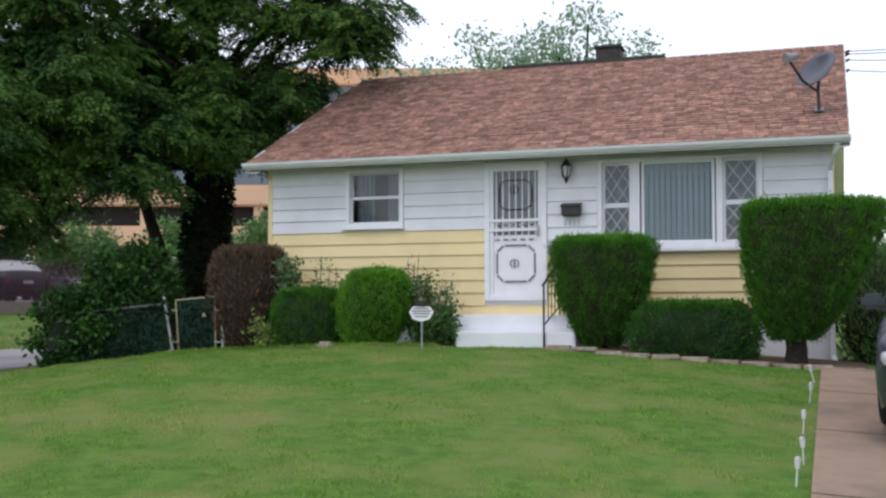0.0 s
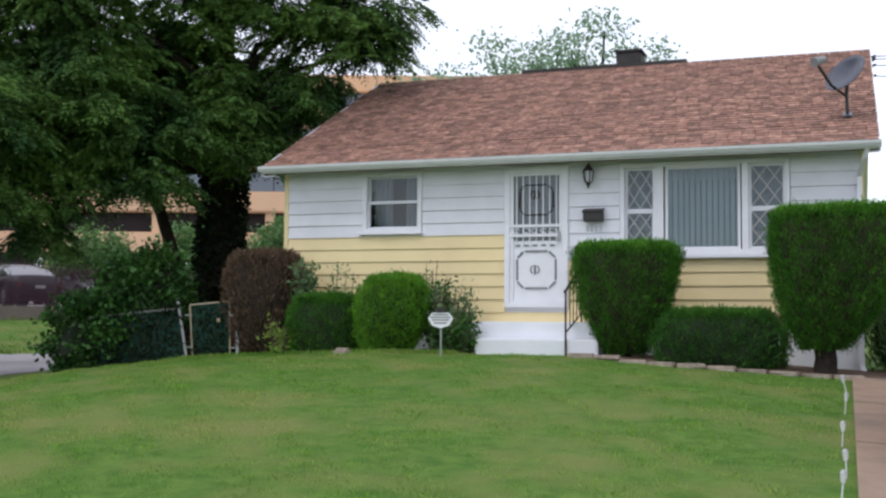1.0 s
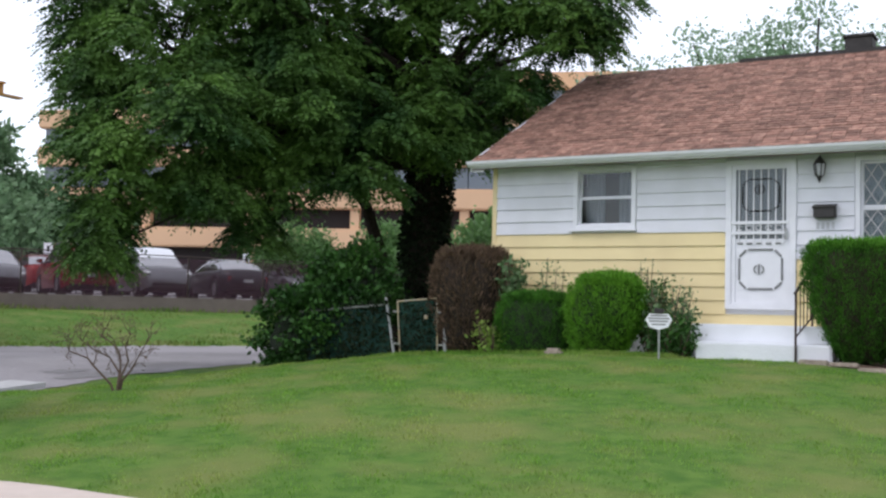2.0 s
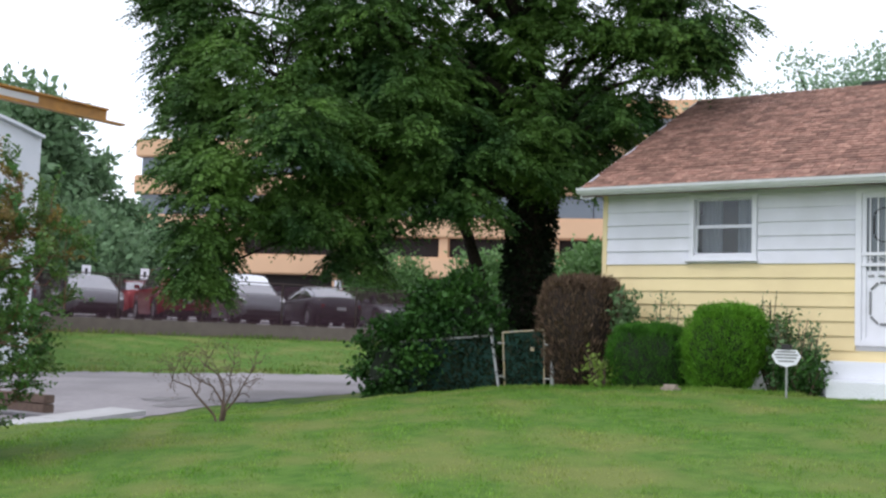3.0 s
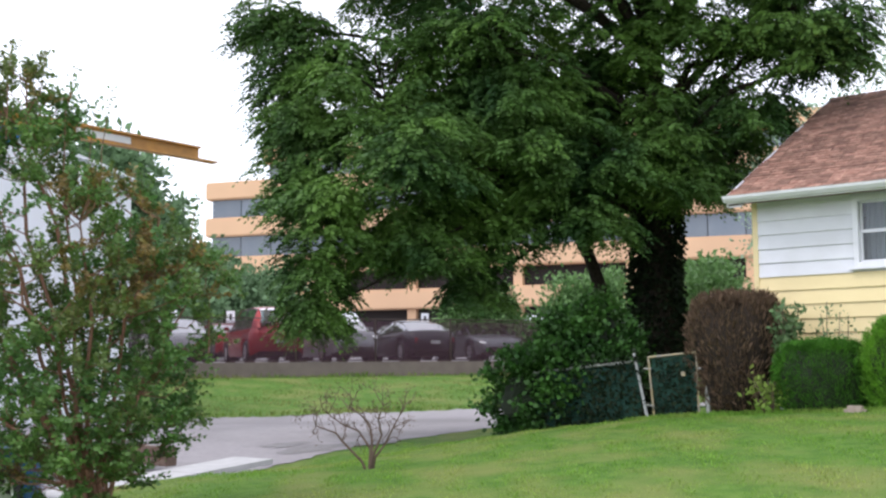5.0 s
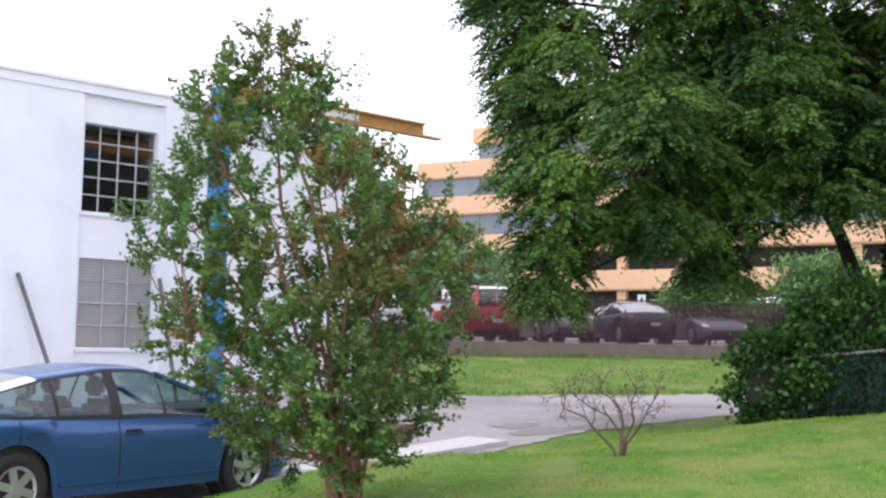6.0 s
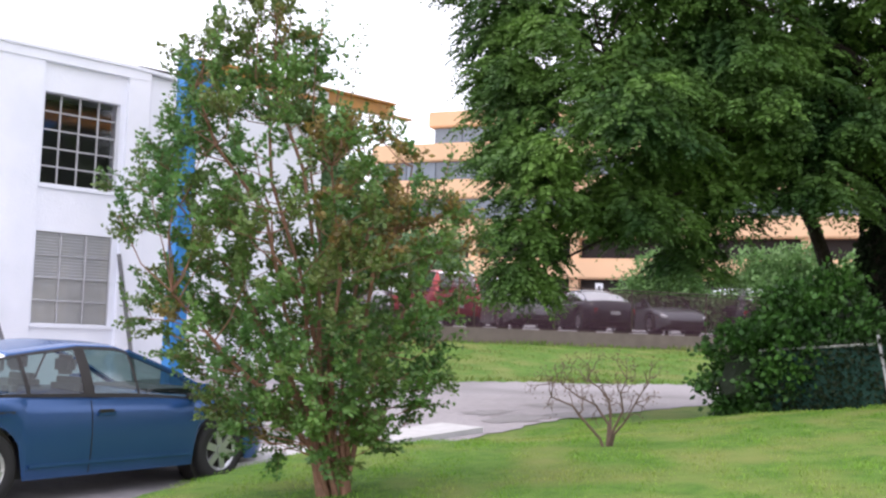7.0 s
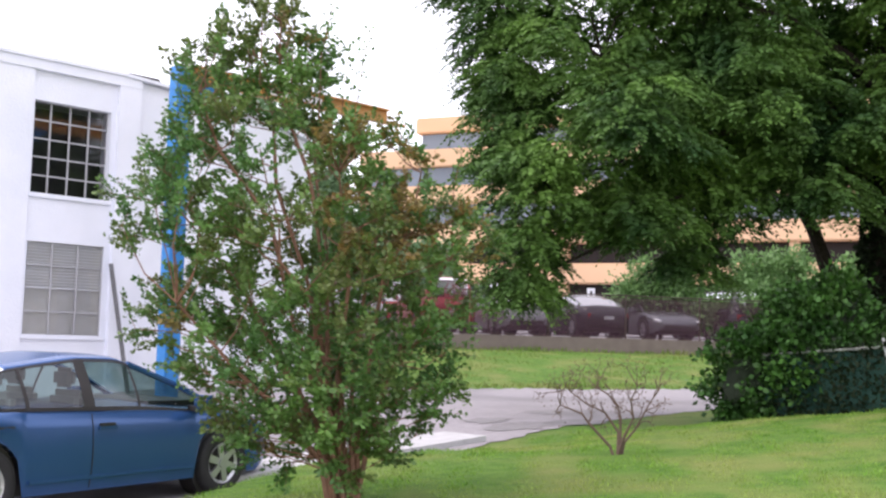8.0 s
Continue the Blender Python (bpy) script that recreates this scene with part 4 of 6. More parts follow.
# crown masses: place, radius and fullness; the outer ones hang towards the street
LOBES = [(-7.3, -1.1, 6.0, 0.95, 1), (-6.9, -1.5, 4.4, 0.8, 1.1), (-6.75, -1.8, 3.2, 0.5, 1.2), (-5.9, -2.1, 2.95, 0.75, 1.1), (-6.1, -2.1, 2.05, 0.5, 1.1),
         (-6.2, -2.2, 1.4, 0.4, 1.2), (-6.2, -0.5, 2.6, 0.7, 1), (-5.7, -1.05, 4.9, 1.4, 1), (-4.7, -1.55, 3.5, 1.3, 1), (-5.0, -1.05, 2.5, 0.8, 1), (-5.2, -0.3, 2.75, 0.75, 1), (-4.6, 0.3, 2.75, 0.6, 1),
         (-5.0, 0.3, 1.85, 0.35, 1), (-4.4, -0.05, 5.9, 1.5, 1), (-4.5, 0.0, 4.4, 1.4, 1), (-3.9, 0.2, 4.5, 1.2, 1), (-4.0, 0.8, 3.2, 0.55, 0.9), (-4.2, 2.0, 5.6, 1.5, 0.9), (-3.6, 1.5, 4.0, 1.1, 0.9),
         (-3.1, 1.0, 2.9, 0.55, 1), (-3.0, 2.6, 6.4, 1.4, 0.8), (-2.3, 2.3, 4.6, 0.95, 0.8), (-2.1, 3.0, 3.75, 0.55, 0.9), (-1.5, 3.0, 5.8, 1.2, 0.7), (-1.1, 3.0, 4.75, 0.7, 0.8), (-0.3, 3.1, 6.3, 1.2, 0.7),
         (-0.1, 3.2, 5.5, 0.7, 0.8), (0.35, 3.2, 5.95, 0.6, 0.8), (-1.8, 4.0, 4.3, 0.8, 0.6), (-6.3, 0.15, 7.8, 1.5, 1), (-4.9, 3.0, 8.7, 2.1, 0.9), (-1.2, 3.0, 7.9, 1.9, 0.8), (-5.4, 3.45, 5.2, 2.0, 0.9),
         (-6.2, -2.2, 8.4, 1.5, 1), (-3.6, -1.2, 8.4, 1.7, 1), (-1.2, 0.6, 8.3, 1.5, 1), (-7.6, 0.6, 9.6, 1.6, 1), (-3.4, 1.5, 10.4, 2.0, 1), (-5.2, -1.0, 10.0, 1.6, 1), (-3.0, 4.6, 5.0, 1.5, 0.8), (-7.8, -1.3, 5.6, 0.55, 1.1), (-7.2, -1.5, 4.7, 0.45, 1.0), (-6.8, -1.8, 3.6, 0.35, 1.2), (-8.0, -1.1, 6.6, 0.7, 1),
         (-3.7, 0.6, 3.5, 0.7, 1), (-2.6, 1.2, 3.7, 0.6, 1), (-2.0, 2.2, 3.5, 0.45, 1), (-6.0, 1.5, 4.2, 1.0, 1), (-7.0, 1.0, 4.7, 0.9, 1), (-5.1, 2.0, 3.8, 0.8, 1), (-5.4, 0.8, 3.3, 0.6, 1)]
bm = bmesh.new()
bases, ways, lens = [], [], []
for i, (x, y, z, r, full) in enumerate(LOBES):
    h0 = min(6.0, max(3.3, z - 1.2 - 0.12 * abs(x + 3.0)))
    s = Vector((-2.97, 2.95, h0))
    e = Vector((x, y, z))
    mid = s.lerp(e, 0.5) + Vector((0, 0, 0.35 + 0.05 * i % 0.3))
    n = 0.035 + 0.025 * r
    part("limb", tube([s, s.lerp(mid, 0.5) + Vector((0.05, 0.05, 0.1)), mid, mid.lerp(e, 0.6), e], [n * 1.5, n * 1.2, n, n * 0.6, n * 0.25], 7), M["bark"], tree)
    # flat drooping pads of compound leaves round the end of the limb
    pads = int((13 * r * r + 5) * full)
    d = unit(rng.normal(size=(pads, 3)) + [0, 0, 0.15])
    pc = np.array([x, y, z]) + d * r * rng.uniform(0.3, 0.92, (pads, 1)) * [1, 1, 0.8]
    for c, o in zip(pc, d):
        pr = rng.uniform(0.28, 0.5)
        root = np.array([x, y, z]) * 0.5 + c * 0.5 + rng.normal(size=3) * 0.1
        add_tube(bm, [(x, y, z), root, c], [0.022, 0.014, 0.006], 4, False)
        k = int(rng.uniform(26, 42))
        a, rho = rng.uniform(0, 6.28, k), np.sqrt(rng.uniform(0, 1, k))
        flat = np.stack([np.cos(a), np.sin(a), 0 * a], 1)
        lean = o * [1, 1, 0]
        bases.append(c + flat * (rho * pr)[:, None] + np.stack([0 * a, 0 * a, 0.16 - 0.30 * rho ** 2 - 0.25 * pr * (flat @ lean) * rho], 1) + rng.normal(size=(k, 3)) * [0.04, 0.04, 0.06])
        ways.append(unit(flat * 0.9 + lean * 0.6 + rng.normal(size=(k, 3)) * 0.25 + [0, 0, -0.35]))
        lens.append(rng.uniform(0.24, 0.40, k))
part("fine_growth", bm, M["bark"], tree)["kind"] = "stuff"
b, w, fl = np.concatenate(bases), np.concatenate(ways), np.concatenate(lens)
side = unit(np.cross(w, [0, 0, 1.0]) + rng.normal(size=w.shape) * 0.12)
quads = []
for k in range(13):
    f = 0.12 + 0.88 * (k // 2) / 6
    sg = 1 if k % 2 else -1
    base = b + w * (fl * f)[:, None] + np.array([0, 0, -1.0]) * (0.14 * f * f)
    way = unit(side * sg + w * 0.5 + [0, 0, -0.3] + rng.normal(size=w.shape) * 0.12) if k < 12 else unit(w + [0, 0, -0.5])
    quads.append(leaf_quads(base, way, fl * 0.36 * (1.15 - 0.5 * f), 0.42))
quads_mesh("crown", np.stack(quads, 1), M["tree_leaf"], tree)
# ivy sleeve on the trunk, its near-black colour holding the crown's shade
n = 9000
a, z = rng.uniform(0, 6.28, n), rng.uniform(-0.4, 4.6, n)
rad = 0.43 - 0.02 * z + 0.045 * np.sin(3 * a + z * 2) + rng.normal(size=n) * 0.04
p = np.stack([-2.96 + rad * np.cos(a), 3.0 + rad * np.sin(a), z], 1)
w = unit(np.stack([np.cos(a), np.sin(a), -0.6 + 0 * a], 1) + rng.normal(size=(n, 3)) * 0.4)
quads_mesh("ivy_sleeve", leaf_quads(p, w, rng.uniform(0.06, 0.12, n), 0.8), M["ivy_shaded"], tree, "ivy clinging round the trunk, the crown's shade put into its colour")

# ---- crape myrtle ----
myrtle = thing("crape_myrtle", "multi-stemmed crape myrtle with smooth reddish bark and bronze-tipped green leaves", "tree")
MB = np.array([-2.134, -9.036, 0.0])
MB[2] = gz(MB[0], MB[1])
MR, MD = np.array([0.714, 0.70, 0]), np.array([-0.70, 0.714, 0])
CROWN_H = [0.22, 0.6, 0.95, 1.3, 1.6, 2.0, 2.35, 2.65, 3.0, 3.3, 3.55, 3.9]
CROWN_L = [-0.35, -1.1, -1.35, -1.6, -1.45, -1.75, -2.05, -1.45, -1.42, -1.4, -1.15, -0.7]
CROWN_R = [0.3, 0.6, 0.75, 0.8, 0.95, 1.08, 0.85, 0.68, -0.25, -0.25, -0.35, -0.5]
stems = []
for i, (u, dep, h) in enumerate(((-1.45, 0.2, 2.3), (-1.2, -0.25, 3.1), (-0.9, 0.25, 3.6), (-0.62, -0.1, 3.7), (-0.4, 0.45, 2.9), (-0.1, -0.4, 2.5), (0.2, 0.3, 2.65), (0.5, -0.15, 2.55), (0.72, 0.2, 1.9), (-1.25, -0.4, 1.5), (-0.5, -0.6, 2.1))):
    root = MB + MR * rng.uniform(-0.1, 0.1) + MD * rng.uniform(-0.1, 0.1) + [0, 0, -0.08]
    far = MB + MR * u + MD * dep + [0, 0, h]
    pts = [root]
    for k in (0.22, 0.45, 0.68, 0.85):
        pts.append(MB + (far - MB) * [k ** 1.25, k ** 1.25, k] + rng.normal(size=3) * 0.045)
    pts.append(far)
    stems.append(pts)
    g = 1.4 if i == 0 else 0.7
    part("stem", tube(pts, [0.036 * g, 0.03 * g, 0.022 * g, 0.016, 0.011, 0.006], 7), M["myrtle_bark"], myrtle)
joints = np.array([p0 * (1 - k) + p1 * k for pts in stems for p0, p1 in zip(pts[1:], pts[2:]) for k in np.linspace(0, 1, 5)])
sprays = []
tries = 0
while len(sprays) < 350 and tries < 40000:
    tries += 1
    h = rng.uniform(0.25, 3.88)
    l, r = np.interp(h, CROWN_H, CROWN_L), np.interp(h, CROWN_H, CROWN_R)
    u = rng.uniform(l, r)
    half = (r - l) / 2
    deep = min(0.95, 0.8 * half) * math.sqrt(max(0.15, 1 - ((u - (l + r) / 2) / half) ** 2))
    dep = rng.uniform(-deep, deep)
    hole = math.hypot((u + 0.55) / 0.42, (h - 2.45) / 0.35)
    if hole < 1 and rng.uniform() > 0.25:
        continue
    p = MB + MR * u + MD * dep + [0, 0, h]
    if all(np.linalg.norm(p - q[0]) > 0.175 for q in sprays):
        sprays.append((p, u, h))
bm = bmesh.new()
foliage = {"green": ([], []), "bronze": ([], [])}
for p, u, h in sprays:
    below = joints[joints[:, 2] < p[2] - 0.08]
    below = below if len(below) else joints[:1]
    j = below[np.argmin(np.linalg.norm((below - p) * [1, 1, 0.7], axis=1))]
    axis = unit(unit(p - j) + [0, 0, 0.35])
    mid = (j + p) / 2 + rng.normal(size=3) * 0.04 - [0, 0, 0.03]
    add_tube(bm, [j, mid, p], [0.007, 0.005, 0.003], 4, False)
    bronze = rng.uniform() < (0.5 if u > -0.15 and h > 1.75 else 0.03)
    flat = unit(np.cross(axis, rng.normal(size=3)))
    for m in range(5):
        go = unit(axis * 0.8 + flat * rng.uniform(-1, 1) + rng.normal(size=3) * 0.3)
        start = mid + (p - mid) * rng.uniform(0.3, 1)
        ln = rng.uniform(0.16, 0.30)
        end = start + go * ln
        add_tube(bm, [start, end], [0.003, 0.0015], 3, False)
        k = int(rng.uniform(30, 46))
        f = np.linspace(0.12, 1.05, k)[:, None]
        out = unit(np.cross(go, [0.1, 0.2, 1.0]))
        sg = np.where(np.arange(k) % 2, 1, -1)[:, None]
        bs, ws = foliage["bronze" if bronze and m > 1 else "green"]
        bs.append(start + (end - start) * f + rng.normal(size=(k, 3)) * 0.014)
        ws.append(unit(out * sg + go * 0.55 + rng.normal(size=(k, 3)) * 0.4))
# thin leading shoots over the top
for u, h, ln in ((-0.02, 3.15, 0.55), (-0.15, 3.1, 0.5), (-0.3, 3.45, 0.4), (-0.75, 3.7, 0.35), (-1.2, 3.45, 0.3), (0.75, 2.45, 0.3), (-0.55, 3.75, 0.3), (0.9, 1.9, 0.3)):
    s0 = MB + MR * u + MD * rng.uniform(-0.2, 0.2) + [0, 0, h]
    e = s0 + unit(MR * rng.uniform(0.0, 0.35) + [0, 0, 1.0]) * ln
    add_tube(bm, [s0 - [0, 0, 0.5], s0, e], [0.006, 0.004, 0.002], 4, False)
    k = 46
    foliage["green"][0].append(s0 + (e - s0) * np.linspace(0, 1, k)[:, None] + rng.normal(size=(k, 3)) * 0.03)
    foliage["green"][1].append(unit(rng.normal(size=(k, 3)) + [0, 0, 0.5]))
part("fine_growth", bm, M["myrtle_bark"], myrtle)["kind"] = "stuff"
for tint, label in (("green", "small dark green leaves"), ("bronze", "bronze-red new leaves")):
    b, w = (np.concatenate(q) for q in foliage[tint])
    quads_mesh("foliage", leaf_quads(b, w, rng.uniform(0.03, 0.058, len(b)), 0.62), M["myrtle_leaf" if tint == "green" else "myrtle_bronze"], myrtle, label)

# ---- bare shrub on the lawn ----
bare = thing("bare_shrub", "small bare brown shrub on the lawn", "shrub")
B0 = np.array([-1.9, -5.87, gz(-1.9, -5.87)])
bm = bmesh.new()
tipsb = []


def twig(p, d, ln, r, depth):
    q = p + d * ln + rng.normal(size=3) * 0.02
    add_tube(bm, [p, (p + q) / 2 + rng.normal(size=3) * 0.015, q], [r, r * 0.8, r * 0.6], 5, False)
    if depth:
        for _ in range(3 if depth == 1 else 2):
            twig(q, unit(d + rng.normal(size=3) * 0.55 + [0, 0, 0.15]), ln * rng.uniform(0.5, 0.72), r * 0.62, depth - 1)
    else:
        tipsb.append(q)


BR = np.array([0.71, 0.70, 0])
BD = np.array([-0.70, 0.71, 0])
for side_d, line in ((0.0, ((-0.03, -0.04), (-0.07, 0.07), (-0.28, 0.29), (-0.34, 0.37), (-0.55, 0.45), (-0.54, 0.58))), (0.06, ((0.0, -0.04), (0.03, 0.10), (0.03, 0.29), (0.01, 0.45), (-0.09, 0.56), (-0.2, 0.62))),
                     (-0.12, ((0.03, -0.04), (0.06, 0.12), (0.16, 0.25), (0.24, 0.42), (0.31, 0.55))), (0.2, ((0.0, -0.04), (0.02, 0.2), (-0.1, 0.38), (-0.28, 0.46), (-0.42, 0.56))), (-0.22, ((0.0, -0.04), (0.05, 0.18), (0.12, 0.35), (0.08, 0.52), (0.13, 0.66)))):
    pts = [B0 + BR * u + BD * side_d * max(0, h) * 2 + [0, 0, h] for u, h in line]
    add_tube(bm, pts, list(np.linspace(0.016, 0.005, len(pts))), 6, False)
    for k, p0 in enumerate(pts[2:]):
        for _ in range(2 + (k > 1)):
            twig(p0, unit(rng.normal(size=3) * 0.6 + [0, 0, 0.8] + unit(pts[-1] - pts[0]) * 0.4), rng.uniform(0.09, 0.15), 0.006, 2)
part("fine_growth", bm, M["dry_twig"], bare)["kind"] = "stuff"
tb = np.repeat(np.array(tipsb), 2, 0) + rng.normal(size=(2 * len(tipsb), 3)) * 0.03
quads_mesh("foliage", leaf_quads(tb, unit(rng.normal(size=tb.shape)), 0.025, 0.5), M["brown_leaf"], bare)


# ---- far trees ----
def far_tree(label, x, y, z0, h, spread, n=9, per=26, size=0.3, mat="far_leaf", open_crown=0.3):
    t = thing("far_tree", label, "tree")
    part("trunk", tube([(x, y, z0), (x + 0.1, y, z0 + h * 0.45), (x, y, z0 + h * 0.8)], [h * 0.025, h * 0.018, h * 0.006], 7), M["bark"], t)
    lobes = []
    for i in range(n):
        a, k = rng.uniform(0, 6.28), rng.uniform(0.35, 0.95)
        r = spread * (1.15 - 0.6 * k) * rng.uniform(0.4, 1)
        lobes.append((x + r * math.cos(a), y + r * math.sin(a), z0 + h * k, spread * rng.uniform(0.28, 0.42)))
        part("limb", tube([(x, y, z0 + h * (0.3 + 0.3 * k)), lobes[-1][:3]], [h * 0.009, h * 0.003], 5), M["bark"], t)
    b, w = lobes_foliage(lobes, per, 22 / max(0.3, (spread * 0.35) ** 2), size, spread * open_crown * 0.35, 0.1, 0.3)
    quads_mesh("crown", leaf_quads(b, w, rng.uniform(0.6, 1.4, len(b)) * size, 0.55), M[mat], t)
    return t


far_tree("airy tree behind the house roof, distance haze put into its pale leaves", -6.0, 24, -0.3, 11.0, 3.2, 20, 22, 0.18)
far_tree("airy tree behind the house roof, distance haze put into its pale leaves", -0.2, 25, -0.3, 12.2, 2.9, 20, 22, 0.18)
far_tree("airy tree behind the house roof, distance haze put into its pale leaves", -3.0, 26, -0.3, 11.7, 3.1, 20, 22, 0.18)
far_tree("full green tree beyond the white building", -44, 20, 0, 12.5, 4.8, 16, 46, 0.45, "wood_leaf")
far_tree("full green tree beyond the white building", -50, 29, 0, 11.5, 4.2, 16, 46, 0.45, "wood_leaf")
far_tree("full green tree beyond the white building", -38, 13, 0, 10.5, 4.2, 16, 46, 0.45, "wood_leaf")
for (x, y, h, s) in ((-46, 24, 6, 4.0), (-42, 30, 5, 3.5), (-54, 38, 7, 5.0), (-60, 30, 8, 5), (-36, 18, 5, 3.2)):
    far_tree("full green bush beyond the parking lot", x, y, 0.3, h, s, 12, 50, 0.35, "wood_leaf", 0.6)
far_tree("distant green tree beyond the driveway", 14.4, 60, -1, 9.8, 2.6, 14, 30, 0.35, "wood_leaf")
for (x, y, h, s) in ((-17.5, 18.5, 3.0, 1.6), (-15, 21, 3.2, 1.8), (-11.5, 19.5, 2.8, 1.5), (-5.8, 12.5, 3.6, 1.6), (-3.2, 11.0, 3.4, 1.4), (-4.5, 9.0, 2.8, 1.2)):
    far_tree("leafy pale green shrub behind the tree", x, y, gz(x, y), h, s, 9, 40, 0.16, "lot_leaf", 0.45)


# ---- side fence and gate ----
fence = thing("chain_link_fence", "low chain-link fence backed with dark green screening", "fence")
FY = -0.5
part("rail", tube([(-3.3, FY, 0.46), (-1.66, FY, 0.60)], 0.02, 6), M["steel"], fence)
for x0, x1, z0, z1 in ((-1.62, -1.40, 0.72, -0.2),):
    part("post", tube([(x1, FY, z1 - 0.2), (x0, FY, z0)], 0.024, 8), M["steel"], fence)
n = 1500
fx = rng.uniform(-3.35, -1.5, n)
fz = -0.45 + rng.uniform(0, 1, n) ** 1.3 * 1.0
fp = np.stack([fx, np.full(n, FY - 0.02), fz + 0.08 * (fx + 3.3)], 1) + rng.normal(size=(n, 3)) * [0.05, 0.02, 0.05]
quads_mesh("climbing_ivy", leaf_quads(fp, unit(rng.normal(size=(n, 3)) + [0, -0.6, 0]), rng.uniform(0.04, 0.09, n), 0.7), M["ivy_shaded"], fence, "dark ivy climbing the screen")
part("post", tube([(-0.52, FY, -0.3), (-0.55, FY, 0.80)], 0.034, 8), M["steel"], fence)
part("post_cap", tube([(-0.55, FY, 0.80), (-0.55, FY, 0.86)], [0.045, 0.02], 8), M["steel"], fence)


def mesh_panel(name, x0, x1, zb0, zb1, zt0, zt1, parent, y):
    """Diamond wire over a dark green screen cloth."""
    bm = bmesh.new()
    n = int((x1 - x0) / 0.07)
    for i in range(-16, n + 16):
        for sg in (1, -1):
            pts = []
            for k in range(17):
                x = x0 + i * 0.07 + (sg * k * 0.07)
                f = k / 16
                if x0 <= x <= x1:
                    t = (x - x0) / (x1 - x0)
                    lo, hi = zb0 + (zb1 - zb0) * t, zt0 + (zt1 - zt0) * t
                    pts.append((x, y, lo + (hi - lo) * f))
            if len(pts) > 1:
                add_tube(bm, [pts[0], pts[-1]], 0.0018, 3, False)
    part("wire_mesh", bm, M["fence_wire"], parent)
    part("screen_cloth", prism([(x0, zb0), (x1, zb1), (x1, zt1), (x0, zt0)], y + 0.03, y + 0.04, "y"), M["screen_mesh"], parent, "dark green screening cloth")


mesh_panel("panel", -3.28, -1.55, -0.38, -0.22, 0.45, 0.58, fence, FY)
gate = thing("gate", "small chain-link gate in a rusty tube frame", "gate")
part("frame_tube", tube([(-1.33, FY, -0.20), (-1.40, FY, 0.66)], 0.016, 8), M["rust_steel"], gate)
part("frame_tube", tube([(-0.66, FY, -0.16), (-0.68, FY, 0.72)], 0.016, 8), M["rust_steel"], gate)
part("frame_tube", tube([(-1.40, FY, 0.66), (-0.68, FY, 0.72)], 0.016, 8), M["rust_steel"], gate)
part("frame_tube", tube([(-1.33, FY, -0.18), (-0.66, FY, -0.14)], 0.018, 8), M["rust_steel"], gate)
mesh_panel("panel", -1.37, -0.68, -0.17, -0.14, 0.64, 0.70, gate, FY + 0.01)
part("latch", box(-0.90, -0.84, FY - 0.02, FY, 0.40, 0.46), M["rust_steel"], gate)
n = 700
fp = np.stack([rng.uniform(-1.36, -0.7, n), np.full(n, FY + 0.03), -0.15 + rng.uniform(0, 1, n) ** 1.4 * 0.8], 1) + rng.normal(size=(n, 3)) * [0.02, 0.015, 0.03]
quads_mesh("climbing_ivy", leaf_quads(fp, unit(rng.normal(size=(n, 3)) + [0, -0.6, 0]), rng.uniform(0.04, 0.08, n), 0.7), M["ivy_shaded"], gate, "dark ivy on the gate screen")
for z in (0.0, 0.5):
    part("hinge", tube([(-0.68, FY, z), (-0.54, FY, z)], 0.015, 6), M["steel"], gate)
    part("hinge", tube([(-1.36, FY, z), (-1.48, FY, z)], 0.015, 6), M["steel"], gate)

# ---- lawn sign ----
sign = thing("lawn_sign", "white six-sided security sign on a thin post", "sign")
SX, SY = 3.30, -1.82
pl = [(-0.175, 0.05), (-0.12, 0.125), (0.12, 0.125), (0.175, 0.05), (0.12, -0.045), (0.0, -0.08), (-0.12, -0.045)]
part("plate", prism([(SX + a, 0.43 + b) for a, b in pl], SY - 0.012, SY, "y"), M["white_trim"], sign)
part("post", tube([(SX, SY + 0.01, -0.2), (SX, SY + 0.01, 0.40)], 0.014, 6), M["steel"], sign)
part("lamp_cap", box(SX - 0.06, SX + 0.06, SY - 0.03, SY + 0.03, 0.555, 0.62, 0.01), M["black"], sign)
for k, (w, z) in enumerate(((0.22, 0.53), (0.28, 0.495), (0.24, 0.46), (0.18, 0.42))):
    part("bar", box(SX - w / 2, SX + w / 2, SY - 0.016, SY - 0.012, z - 0.009, z + 0.009), M["grille_grey"], sign)

# ---- bed, edging and stake lights ----
bed = grid_sheet("ground_bed", np.arange(5.0, 9.0, 0.12), np.arange(-2.05, 0.08, 0.12), ground_z, M["soil"], lambda x, y: y > -2.0 + 0.3 * np.clip(6.2 - x, 0, 2), 0.02)
tagged(bed, "brown mulch bed before the house wall", "flower bed", kind="structure")
for i in range(11):
    x = 5.15 + i * 0.36
    y = -1.62 - 0.36 * smooth01((x - 5.2) / 1.0)
    t = thing("edging_stone", "pale flat edging stone along the bed", "stone", "bed edging stones")
    t.matrix_basis = pose(x, y, gz(x, y), 0, 0, rng.uniform(-12, 12))
    part("stone", box(-0.17, 0.17, -0.07, 0.07, -0.05, 0.035 + rng.uniform(0, 0.02), 0.015), M["stone"], t)
rock = thing("rock", "small pale rock on the lawn edge", "stone")
part("stone", box(1.62, 1.86, -1.62, -1.45, -0.06, 0.06, 0.04), M["stone"], rock)
